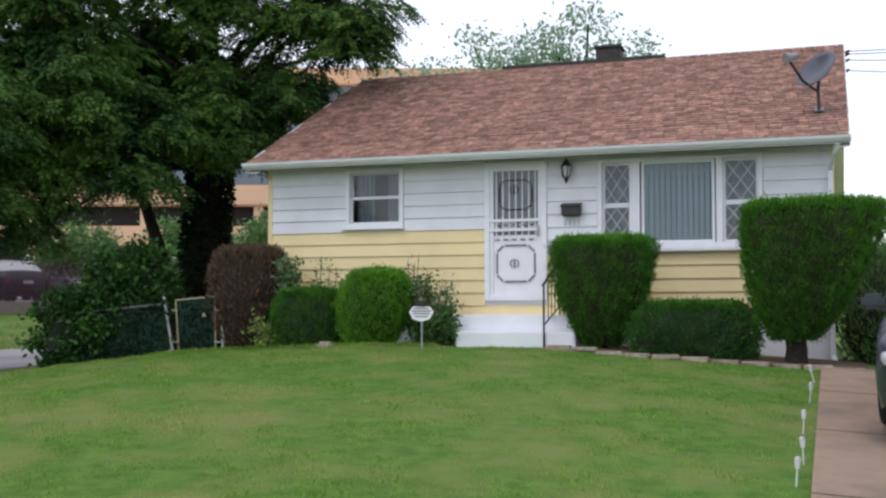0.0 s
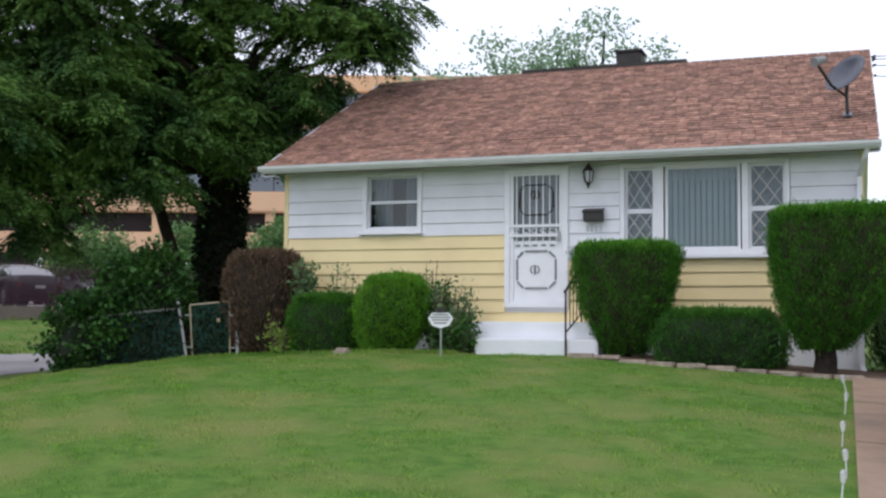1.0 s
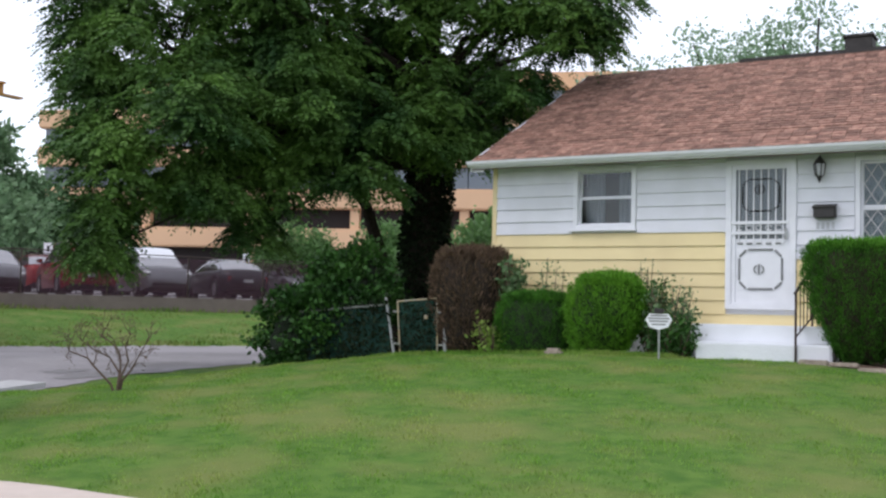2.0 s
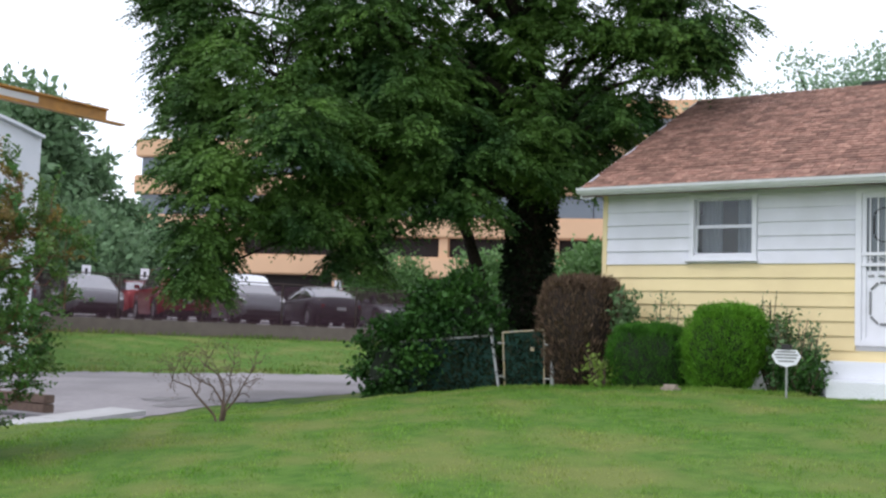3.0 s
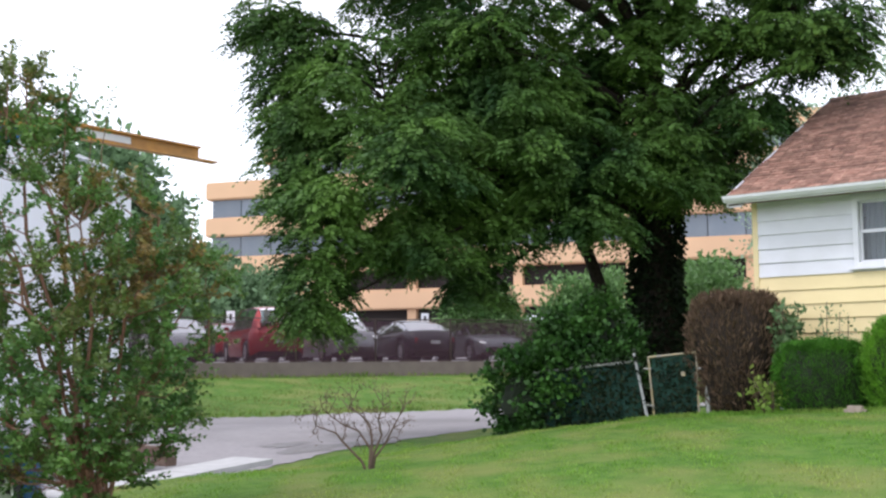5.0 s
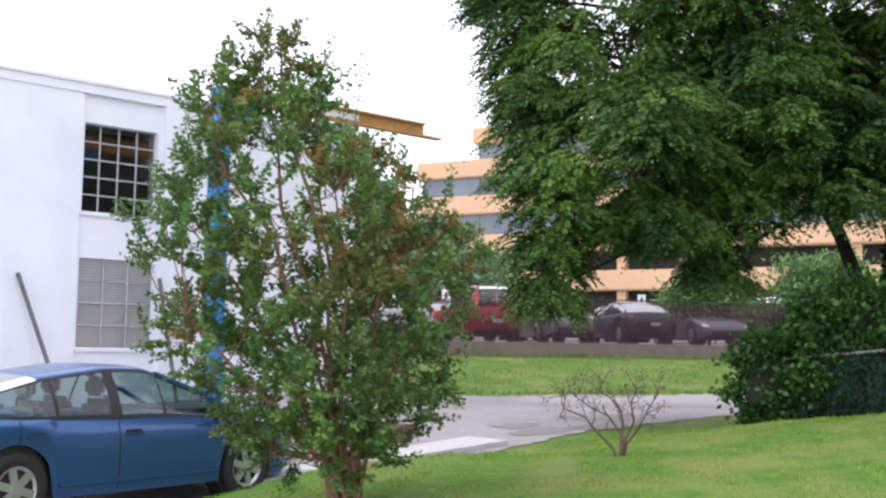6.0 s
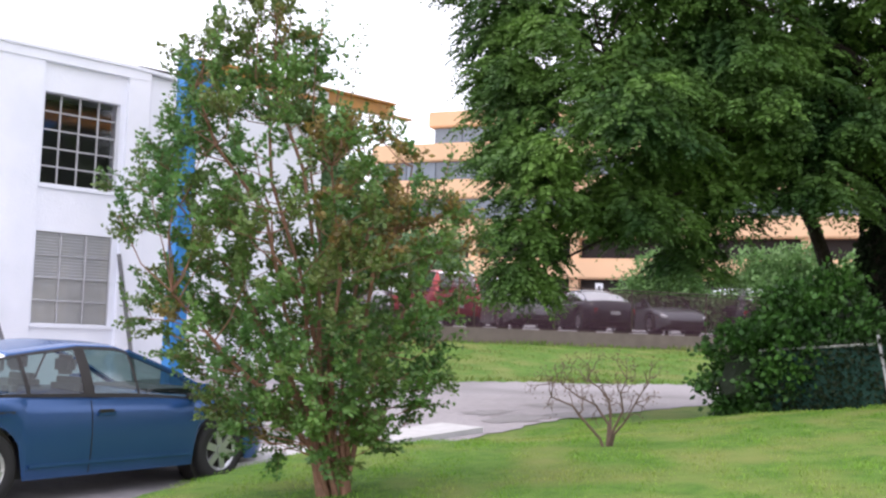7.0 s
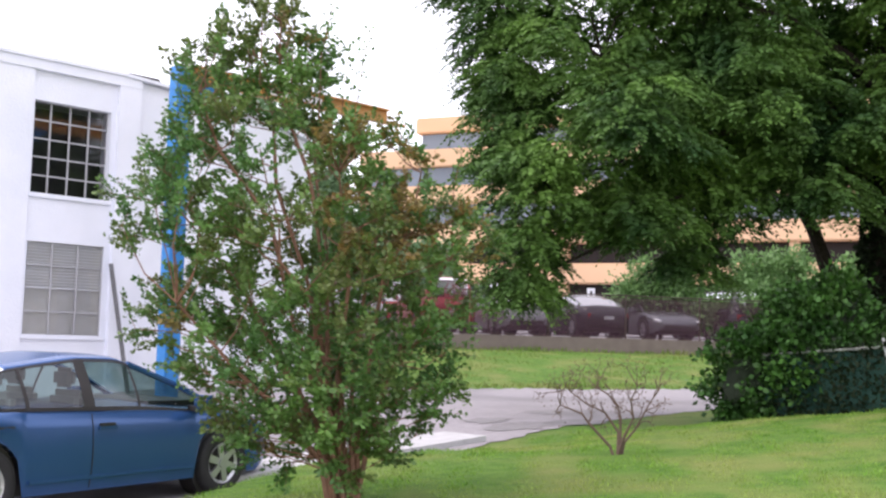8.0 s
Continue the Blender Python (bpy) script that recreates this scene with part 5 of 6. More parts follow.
for (x, y, lean) in ((8.36, -3.3, 14), (8.34, -4.77, -6), (8.32, -6.4, -3), (8.35, -7.55, 2), (8.32, -8.24, -4)):
    t = thing("stake_light", "small clear garden stake light in the grass", "garden light", "stake lights along the drive")
    t.matrix_basis = pose(x, y, gz(x, y), 0, -lean, 0)
    part("stake", tube([(0, 0, -0.05), (0, 0, 0.13)], 0.006, 6), M["lens"], t)
    part("head", tube([(0, 0, 0.12), (0, 0, 0.18)], [0.014, 0.022], 8), M["lens"], t)
    part("cap", tube([(0, 0, 0.18), (0, 0, 0.20)], [0.026, 0.014], 8), M["steel"], t)

# ---- driveway and kerb slab ----
driveway = thing("driveway", "tan concrete driveway slabs with joints", "driveway", kind="structure")
ys = np.arange(-12.9, -1.9, 2.2)
for y0 in ys:
    for x0, x1 in ((8.42, 9.98), (10.0, 11.6)):
        bm = bmesh.new()
        g = [[bm.verts.new((x, y, gz(x, y) + 0.035)) for x in np.linspace(x0, x1, 5)] for y in np.linspace(y0 + 0.01, y0 + 2.18, 6)]
        for r0, r1 in zip(g, g[1:]):
            for k in range(4):
                bm.faces.new((r0[k], r0[k + 1], r1[k + 1], r1[k]))
        bmesh.ops.solidify(bm, geom=bm.faces[:], thickness=0.1)
        part("slab", bm, M["concrete"], driveway)

sidewalk = thing("sidewalk", "pale tan concrete sidewalk slabs along the street", "sidewalk", kind="structure")
for x0 in np.arange(-3.1, 8.3, 1.52):
    bm = bmesh.new()
    g = [[bm.verts.new((x, y, gz(x, y) + 0.012)) for x in np.linspace(x0, x0 + 1.5, 5)] for y in np.linspace(-11.8, -10.42, 4)]
    for r0, r1 in zip(g, g[1:]):
        for k in range(4):
            bm.faces.new((r0[k], r0[k + 1], r1[k + 1], r1[k]))
    r = bmesh.ops.extrude_face_region(bm, geom=bm.faces[:])
    bmesh.ops.translate(bm, vec=(0, 0, -0.12), verts=[q for q in r["geom"] if isinstance(q, bmesh.types.BMVert)])
    bmesh.ops.recalc_face_normals(bm, faces=bm.faces)
    part("slab", bm, M["sidewalk"], sidewalk)
for (x, y, r) in ((-6.0, -2.5, 0.5), (-5.9, -1.3, 0.45), (-6.9, -2.2, 0.35), (-7.4, 0.3, 0.6)):
    patch_t = thing("road_patch", "dark damp tar patch on the road", "road patch", kind="structure")
    bm = bmesh.new()
    ring = [(x + r * k * math.cos(a), y + 1.7 * r * k * math.sin(a)) for a, k in zip(np.linspace(0, 6.28, 19)[:-1], rng.uniform(0.5, 1.1, 18))]
    bm.faces.new([bm.verts.new((px, py, gz(px, py) + 0.019)) for px, py in ring])
    part("tar", bm, M["tar_patch"], patch_t)

kerb = thing("kerb_slab", "long flat pale concrete kerb slab along the lawn", "kerb", kind="structure")
ky = [-7.9, -6.6, -5.3, -3.97]
kx = [-5.22, -5.24, -5.25, -5.27]
for (xa, ya), (xb, yb) in zip(zip(kx, ky), list(zip(kx, ky))[1:]):
    za, zb = (float(np.interp(q, [-7.9, -3.97], [-0.92, -0.66])) for q in (ya, yb))
    bm = bmesh.new()
    vs = [bm.verts.new(v) for v in ((xa - 0.75, ya + 0.01, za), (xa, ya + 0.01, za), (xb, yb - 0.01, zb), (xb - 0.75, yb - 0.01, zb))]
    bm.faces.new(vs)
    r = bmesh.ops.extrude_face_region(bm, geom=bm.faces[:])
    bmesh.ops.translate(bm, vec=(0, 0, -0.2), verts=[g for g in r["geom"] if isinstance(g, bmesh.types.BMVert)])
    bmesh.ops.recalc_face_normals(bm, faces=bm.faces)
    part("slab", bm, M["kerb"], kerb)
timber = thing("timber_edging", "weathered reddish timber edging on the road side", "timber")
for k in range(2):
    part("timber", box(-7.6, -6.1, -5.1, -4.92, -0.72 + 0.13 * k, -0.6 + 0.13 * k, 0.012), M["dry_twig"], timber)

# ---- parking lot: wall, screened fence, signs ----
def lot_pose(along, s, z=0.0, turn=0.0):
    p = ROAD_P + ROAD_D * along + ROAD_N * s
    return pose(p[0], p[1], z, 0, 0, math.degrees(math.atan2(ROAD_D[1], ROAD_D[0])) + turn)


lotwall = thing("lot_wall", "low grey concrete wall under the lot fence", "wall", kind="structure", at=lot_pose(0, 7.3))
part("wall_body", box(-60, 60, -0.12, 0.12, 0.0, 0.78, 0.02), M["lot_wall"], lotwall)
lotfence = thing("lot_fence", "long chain-link fence with purple-black wind screen cloth", "fence", at=lot_pose(0, 7.3))
for i in range(-13, 21):
    x = i * 2.6
    part("post", tube([(x, 0, 0.7), (x, 0, 2.15)], 0.03, 6), M["iron"], lotfence)
    part("screen_cloth", box(x + 0.04, x + 2.56, -0.012, -0.008, 0.80, 2.05), M["wind_screen"], lotfence)
part("top_rail", tube([(-34, 0, 2.12), (55, 0, 2.12)], 0.018, 6), M["iron"], lotfence)
part("bottom_rail", tube([(-34, 0, 0.82), (55, 0, 0.82)], 0.015, 6), M["iron"], lotfence)
for a in (3.2, 5.45, 6.6, 13.7, 17.0):
    ps = thing("parking_sign", "small white parking sign on a post", "sign", "parking signs", at=lot_pose(a, 17.5))
    part("post", tube([(0, 0, 0.6), (0, 0, 2.8)], 0.03, 6), M["steel"], ps)
    part("plate", box(-0.17, 0.17, -0.05, -0.03, 2.42, 2.88), M["white_trim"], ps)
    part("bar", box(-0.05, 0.05, -0.056, -0.05, 2.52, 2.76), M["black"], ps)


# ---- cars ----
def make_car(name, label, at, L, W, H, paint, hood, belt, roof_pts, wheels, R, group="", ride=0.2, detail=True, glass_mat="car_glass", panes=(), front_lens="lens"):
    """A car along x, nose at +x, centred at its middle, wheels on z = 0. hood, roof_pts: side-view height curves; wheels: axle x."""
    car = thing(name, label, "car", group, at=at)
    hx, hz = zip(*hood)
    rx, rz = zip(*roof_pts)
    xs = np.unique(np.concatenate([np.linspace(-L / 2, L / 2, 64 if detail else 34), *[np.linspace(w - R * 1.22, w + R * 1.22, 15) for w in wheels]]))

    def half(x):
        k = abs(x) / (L / 2)
        return W / 2 * (1 - 0.05 * k ** 2 - 0.17 * max(0, k - 0.8) / 0.2 * max(0, k - 0.8) / 0.2 * 1.4)

    def low(x):
        z = ride + 0.14 * max(0, abs(x) - L / 2 + 0.35) / 0.35
        for w in wheels:
            d = abs(x - w)
            if d < R * 1.2:
                z = max(z, R + math.sqrt(max(0, (R * 1.2) ** 2 - d * d)))
        return z

    def top(x):
        return float(np.interp(x, hx, hz))

    bm = bmesh.new()
    rows = []
    for x in xs:
        h, z0, z1 = half(x), low(x), top(x)
        sh = min(1.0, (L / 2 - abs(x)) / 0.16)
        z1 = z0 + (z1 - z0) * (0.72 + 0.28 * math.sqrt(max(0, sh)))
        prof = [(h * 0.955, z0), (h * 0.99, z0 + (z1 - z0) * 0.25), (h, z0 + (z1 - z0) * 0.5), (h * 0.985, z0 + (z1 - z0) * 0.78), (h * 0.95, z0 + (z1 - z0) * 0.95), (h * 0.86, z1 + 0.012), (h * 0.45, z1 + 0.045), (0, z1 + 0.055)]
        line = [(x, y, z) for y, z in prof] + [(x, -y, z) for y, z in reversed(prof[:-1])]
        rows.append([bm.verts.new(v) for v in line])
    for a, b in zip(rows, rows[1:]):
        for k in range(len(a) - 1):
            bm.faces.new((a[k], b[k], b[k + 1], a[k + 1]))
    bm.faces.new(rows[0])
    bm.faces.new(list(reversed(rows[-1])))
    bmesh.ops.recalc_face_normals(bm, faces=bm.faces)
    body = part("body", bm, paint, car, smooth=True)
    part("underbody", box(-L / 2 + 0.25, L / 2 - 0.25, -W / 2 + 0.27, W / 2 - 0.27, ride - 0.02, ride + 0.3), M["black"], car)
    for w in wheels:
        for sy in (-1, 1):
            part("arch_liner", tube([(w, sy * (W / 2 - 0.3), R), (w, sy * (W / 2 - 0.10), R)], R * 1.17, 20), M["black"], car)

    # cabin
    def cab(x, u):
        zb, zr = float(np.interp(x, *zip(*belt))), float(np.interp(x, rx, rz))
        hb = half(x) * 0.925
        hr = hb - 0.20 * min(1, max(0, (zr - zb) / 0.45)) - 0.02
        if u <= 0.62:
            f = u / 0.62
            return (x, hb + (hr - hb) * f ** 1.3, zb + (zr - zb - 0.05) * f)
        f = (u - 0.62) / 0.38
        return (x, hr * math.cos(f * math.pi / 2), zr - 0.05 + 0.05 * math.sin(f * math.pi / 2))

    cx = np.linspace(rx[0], rx[-1], 40 if detail else 22)
    us = [0, 0.15, 0.3, 0.45, 0.56, 0.62, 0.7, 0.8, 0.9, 1.0]

    def patch(x0, x1, u0f, u1f, sgn, out, nx=12, nu=5):
        """A piece of the cabin's skin between two x ends and two heights, slightly proud."""
        bm = bmesh.new()
        g = []
        for i in range(nx + 1):
            x = x0 + (x1 - x0) * i / nx
            row = []
            for j in range(nu + 1):
                p = cab(x, u0f + (u1f - u0f) * j / nu)
                k = 1 + out / max(0.3, abs(p[1]) + 0.3)
                row.append(bm.verts.new((p[0], sgn * (p[1] + (out if u0f < 0.6 else 0)), p[2] + (out if u0f >= 0.6 else 0))))
            g.append(row)
        for a, b in zip(g, g[1:]):
            for k in range(nu):
                bm.faces.new((a[k], b[k], b[k + 1], a[k + 1]))
        return bm

    x_ws0, x_ws1, x_rw0, x_rw1 = panes
    # roof skin, glass screens, side glass and pillars
    bm = bmesh.new()
    g = [[bm.verts.new((p[0], s * p[1], p[2])) for s, u in [(1, u) for u in us[5:]] + [(-1, u) for u in reversed(us[5:-1])] for p in [cab(x, u)]] for x in np.linspace(x_rw1, x_ws0, 24)]
    for a, b in zip(g, g[1:]):
        for k in range(len(a) - 1):
            bm.faces.new((a[k], b[k], b[k + 1], a[k + 1]))
    bmesh.ops.recalc_face_normals(bm, faces=bm.faces)
    bmesh.ops.solidify(bm, geom=bm.faces[:], thickness=0.02)
    part("roof", bm, paint, car, smooth=True)
    for (xa, xb, nm) in ((x_ws0, x_ws1, "windscreen"), (x_rw0, x_rw1, "rear_screen")):
        bm = bmesh.new()
        g = [[bm.verts.new((p[0], s * p[1], p[2])) for s, u in [(1, u) for u in us[5:]] + [(-1, u) for u in reversed(us[5:-1])] for p in [cab(x, u)]] for x in np.linspace(xa, xb, 10)]
        for a, b in zip(g, g[1:]):
            for k in range(len(a) - 1):
                bm.faces.new((a[k], b[k], b[k + 1], a[k + 1]))
        part(nm, bm, M[glass_mat], car, smooth=True).visible_shadow = False
    bpill = (x_rw1 + x_ws0) / 2 + 0.02 * L
    for sgn in (1, -1):
        for xa, xb in ((x_rw0 + 0.32, x_rw1 + 0.10), (x_rw1 + 0.14, bpill - 0.06), (bpill + 0.06, x_ws0 - 0.02), (x_ws0 + 0.01, x_ws1 - 0.18)):
            part("side_window", patch(xa, xb, 0.04, 0.60, sgn, 0.0), M[glass_mat], car, smooth=True).visible_shadow = False
        for xa, xb in ((rx[0], x_rw0 + 0.32), (x_rw1 + 0.10, x_rw1 + 0.14), (bpill - 0.06, bpill + 0.06), (x_ws0 - 0.02, x_ws0 + 0.01)):
            part("pillar", patch(xa, xb, 0.0, 0.62, sgn, 0.004, 5), M["black"] if xa > rx[0] else paint, car, smooth=True)
        part("window_rim", patch(rx[0] + 0.2, x_ws1, 0.0, 0.05, sgn, 0.006, 24, 1), M["black"], car)
        part("window_rim", patch(x_rw0 + 0.2, x_ws1, 0.585, 0.62, sgn, 0.006, 24, 1), M["black"], car)
        # windscreen post, mirror, handles, door seams, sill strip
        a0, a1 = cab(x_ws0, 0.62), cab(x_ws1 - 0.02, 0.62)
        part("screen_post", tube([(a1[0], sgn * a1[1], a1[2]), ((a0[0] + a1[0]) / 2, sgn * cab((a0[0] + a1[0]) / 2, 0.62)[1], cab((a0[0] + a1[0]) / 2, 0.62)[2]), (a0[0], sgn * a0[1], a0[2])], 0.028, 6), paint, car)
        mxp = x_ws1 - 0.55
        mz = float(np.interp(mxp, *zip(*belt)))
        mirror = part("mirror", box(mxp - 0.07, mxp + 0.09, sgn * (half(mxp) + 0.0) - 0.0 if sgn > 0 else -(half(mxp) + 0.2), half(mxp) + 0.2 if sgn > 0 else -half(mxp), mz + 0.02, mz + 0.16, 0.035), paint, car)
        part("mirror_stalk", box(mxp - 0.02, mxp + 0.04, min(sgn * (half(mxp) - 0.1), sgn * (half(mxp) + 0.04)), max(sgn * (half(mxp) - 0.1), sgn * (half(mxp) + 0.04)), mz, mz + 0.05), M["black"], car)
        if detail:
            for hx0 in (bpill + 0.16, x_rw1 - 0.12):
                zz = top(hx0) - 0.15
                # raised black strip in place of the shade in the handle's hollow
                part("handle_recess_shade", box(hx0 - 0.09, hx0 + 0.09, sgn * half(hx0) * 0.985 - 0.012, sgn * half(hx0) * 0.985 + 0.012, zz + 0.005, zz + 0.04, 0.008), M["black"], car)
                part("door_handle", box(hx0 - 0.11, hx0 + 0.11, sgn * half(hx0) * 0.985 - 0.02, sgn * half(hx0) * 0.985 + 0.02, zz - 0.02, zz + 0.012, 0.01), paint, car)
            for xd in (bpill, x_ws1 - 0.32, x_rw1 - 0.28):
                zt = top(xd)
                z0 = low(xd)
                pts = [(xd, sgn * (half(xd) * k + 0.002), z0 + (zt - z0) * f) for k, f in ((0.96, 0.04), (0.99, 0.25), (1.0, 0.5), (0.985, 0.78), (0.95, 0.95))]
                part("door_seam", tube(pts, 0.005, 4), M["black"], car)
            zs = low(0) + 0.10
            part("sill_strip", box(wheels[0] + R * 1.3, wheels[1] - R * 1.3, sgn * half(0) * 0.985 - 0.012, sgn * half(0) * 0.985 + 0.012, zs, zs + 0.035, 0.008), paint, car)
    for w in wheels:
        for sy in (-1, 1):
            y = sy * (W / 2 - 0.115)
            wheel = new("wheel")
            wheel.parent = car
            wheel.matrix_basis = pose(w, y, R)
            bm = bmesh.new()
            prof = [(R * 0.64, -0.09), (R * 0.93, -0.095), (R, -0.07), (R, 0.07), (R * 0.93, 0.095), (R * 0.64, 0.09)]
            ring = [[bm.verts.new((r * math.cos(a), yy, r * math.sin(a))) for r, yy in prof] for a in np.linspace(0, 2 * math.pi, 29)[:-1]]
            for i in range(28):
                a, b = ring[i], ring[(i + 1) % 28]
                for k in range(6):
                    bm.faces.new((a[k], a[(k + 1) % 6], b[(k + 1) % 6], b[k]))
            bmesh.ops.recalc_face_normals(bm, faces=bm.faces)
            part("tyre", bm, M["tyre"], wheel, smooth=True)
            bm = bmesh.new()
            add_tube(bm, [(0, sy * 0.03, 0), (0, sy * 0.045, 0)], R * 0.62, 24)
            part("rim_back", bm, M["black"], wheel)
            bm = bmesh.new()
            for i in range(28):
                a0, a1 = 2 * math.pi * i / 28, 2 * math.pi * (i + 1) / 28
                bm.faces.new([bm.verts.new(v) for v in ((R * 0.66 * math.cos(a0), sy * 0.088, R * 0.66 * math.sin(a0)), (R * 0.66 * math.cos(a1), sy * 0.088, R * 0.66 * math.sin(a1)), (R * 0.55 * math.cos(a1), sy * 0.07, R * 0.55 * math.sin(a1)), (R * 0.55 * math.cos(a0), sy * 0.07, R * 0.55 * math.sin(a0)))])
            for i in range(6 if detail else 5):
                a = 2 * math.pi * i / (6 if detail else 5) + 0.3
                add_box(bm, 0.02, R * 0.6, -0.012, 0.012, -0.035, 0.035, Matrix.Translation((0, sy * 0.072, 0)) @ Matrix.Rotation(a, 4, "Y"))
            add_tube(bm, [(0, sy * 0.05, 0), (0, sy * 0.095, 0)], R * 0.16, 12)
            part("rim", bm, M["rim"], wheel)
    # lamps and plates
    for sy in (-1, 1):
        yy = sy * half(L / 2 - 0.15) * 0.72
        yh = sy * (half(L / 2 - 0.2) - 0.115)
        bm = bmesh.new()
        bmesh.ops.create_icosphere(bm, subdivisions=3, radius=1.0, matrix=Matrix.Translation((L / 2 - 0.30, yh, top(L / 2 - 0.28) - 0.10)) @ Matrix.Rotation(radians(14), 4, "Y") @ Matrix.Diagonal((0.27, 0.135, 0.075, 1)))
        part("headlight", bm, M[front_lens], car, "clear headlight lens", True)
        yo = sy * (half(L / 2 - 0.3) - 0.04)
        part("side_marker", box(L / 2 - 0.52, L / 2 - 0.34, yo - 0.05, yo + 0.05, top(L / 2 - 0.2) - 0.18, top(L / 2 - 0.2) - 0.09, 0.02), M["lens_orange"], car)
        part("tail_light", box(-L / 2 + 0.02, -L / 2 + 0.16, yy - 0.14, yy + 0.14, top(-L / 2 + 0.1) - 0.34, top(-L / 2 + 0.1) - 0.12, 0.03), M["lens_red"], car)
    part("grille", box(L / 2 - 0.12, L / 2 + 0.008, -W * 0.33, W * 0.33, ride + 0.14, ride + 0.30, 0.02), M["black"], car)
    part("rear_plate", box(-L / 2 - 0.012, -L / 2 + 0.05, -0.17, 0.17, ride + 0.38, ride + 0.49), M["lens"], car)
    # seats seen through the glass
    if detail:
        for sx in (x_ws0 - 0.45, x_rw1 + 0.12):
            for sy in (-0.36, 0.36):
                part("seat", box(sx - 0.09, sx + 0.07, sy - 0.23, sy + 0.23, 0.5, 1.05, 0.06), M["seat_cloth"], car)
                part("headrest", box(sx - 0.12, sx - 0.02, sy - 0.13, sy + 0.13, 1.07, 1.25, 0.04), M["seat_cloth"], car)
        part("dashboard", box(x_ws0 + 0.25, x_ws1 - 0.1, -W / 2 + 0.25, W / 2 - 0.25, 0.7, 0.93, 0.05), M["black"], car)
    part("cabin_floor", box(rx[0] + 0.4, x_ws1 - 0.2, -W / 2 + 0.2, W / 2 - 0.2, ride + 0.25, ride + 0.32), M["black"], car)
    return car


# blue hatchback on the side road, nose to +y
hubF, hubB = Vector((-5.13, -8.14, 0)), Vector((-4.6, -10.78, 0))
mid = (hubF + hubB) / 2
yaw = math.degrees(math.atan2(hubF.y - hubB.y, hubF.x - hubB.x))
off = Vector((-math.sin(radians(yaw)), math.cos(radians(yaw)), 0)) * 0.76
WZ = -1.06
make_car("hatchback", "metallic blue hatchback car parked on the side road", pose(mid.x + off.x, mid.y + off.y, WZ, 0, 0, yaw), 4.45, 1.725, 1.49, M["prius_blue"],
         [(-2.23, 0.76), (-1.9, 0.90), (-1.0, 0.91), (0.6, 0.87), (1.15, 0.84), (1.7, 0.78), (2.1, 0.67), (2.23, 0.58)], [(-2.1, 0.95), (-1.2, 0.905), (0.4, 0.87), (1.5, 0.81)],
         [(-2.12, 0.98), (-1.6, 1.16), (-1.0, 1.30), (-0.3, 1.385), (0.15, 1.375), (0.6, 1.25), (1.1, 1.02), (1.5, 0.83)], (-1.35, 1.35), 0.315, panes=(0.28, 1.48, -2.05, -1.05))
# dark grey saloon on the driveway, nose towards the street
grey_paint = material("grey_paint", (0.055, 0.065, 0.085), 0.25, (0.05, 0.06, 0.08), 2, metal=0.4, spec=0.7)
SEDAN_HOOD = [(-2.33, 0.85), (-2.0, 1.0), (-1.2, 0.98), (0.7, 0.93), (1.3, 0.90), (1.9, 0.80), (2.2, 0.66), (2.33, 0.56)]
SEDAN_BELT = [(-1.9, 1.0), (-1.2, 0.98), (0.5, 0.93), (1.3, 0.89)]
SEDAN_ROOF = [(-1.95, 1.0), (-1.3, 1.27), (-0.6, 1.42), (0.0, 1.44), (0.45, 1.32), (1.3, 0.92)]
make_car("saloon_car", "dark grey saloon car parked nose-out on the driveway", pose(10.0, -4.75, gz(9.9, -4.75) + 0.03, 0, 2.2, -98), 4.66, 1.80, 1.44, grey_paint, SEDAN_HOOD, SEDAN_BELT, SEDAN_ROOF, (-1.37, 1.37), 0.33, panes=(0.1, 1.28, -1.9, -0.95), front_lens="lens_clear")
# lot cars
SUV_HOOD = [(-2.3, 1.0), (-2.1, 1.08), (0.9, 1.05), (1.3, 1.03), (2.0, 0.95), (2.3, 0.72)]
SUV_BELT = [(-2.2, 1.07), (0.5, 1.05), (1.4, 1.0)]
SUV_ROOF = [(-2.25, 1.1), (-2.0, 1.7), (-1.2, 1.78), (0.2, 1.76), (0.6, 1.62), (1.35, 1.04)]
colours = {"silver": (0.24, 0.245, 0.26), "red": (0.30, 0.012, 0.012), "black": (0.02, 0.02, 0.024), "white": (0.7, 0.7, 0.7), "grey": (0.16, 0.165, 0.18)}
paints = {k: material(f"car_{k}", c, 0.25, tuple(v * 0.93 for v in c), 2, metal=0.3, spec=0.7) for k, c in colours.items()}
LOT = [(-3.2, "black", 1), (-0.4, "grey", 0), (2.2, "silver", 0), (4.9, "red", 1), (7.6, "silver", 1), (10.2, "black", 0), (12.9, "grey", 0), (15.7, "black", 1), (18.6, "grey", 0)]
for a, c, suv in LOT:
    H_, B_, R_ = (SUV_HOOD, SUV_BELT, SUV_ROOF) if suv else (SEDAN_HOOD, SEDAN_BELT, SEDAN_ROOF)
    kind_word = "sport utility vehicle" if suv else "saloon car"
    make_car("lot_car", f"{c} {kind_word} parked behind the screened fence", lot_pose(a, 10.6 + 0.3 * math.sin(a), 0.79, 90 if a not in (2.2, 7.6, 12.9) else -90), 4.6, 1.85, 1.75 if suv else 1.44, paints[c], H_, B_, R_, (-1.37, 1.37), 0.34, "parked cars in the lot", detail=False, panes=(0.25, 1.3, -2.2, -1.95) if suv else (0.1, 1.28, -1.9, -0.95))
LOT2 = [(5.1, "red"), (8.8, "white"), (12.3, "silver"), (16.0, "silver"), (19.0, "white")]
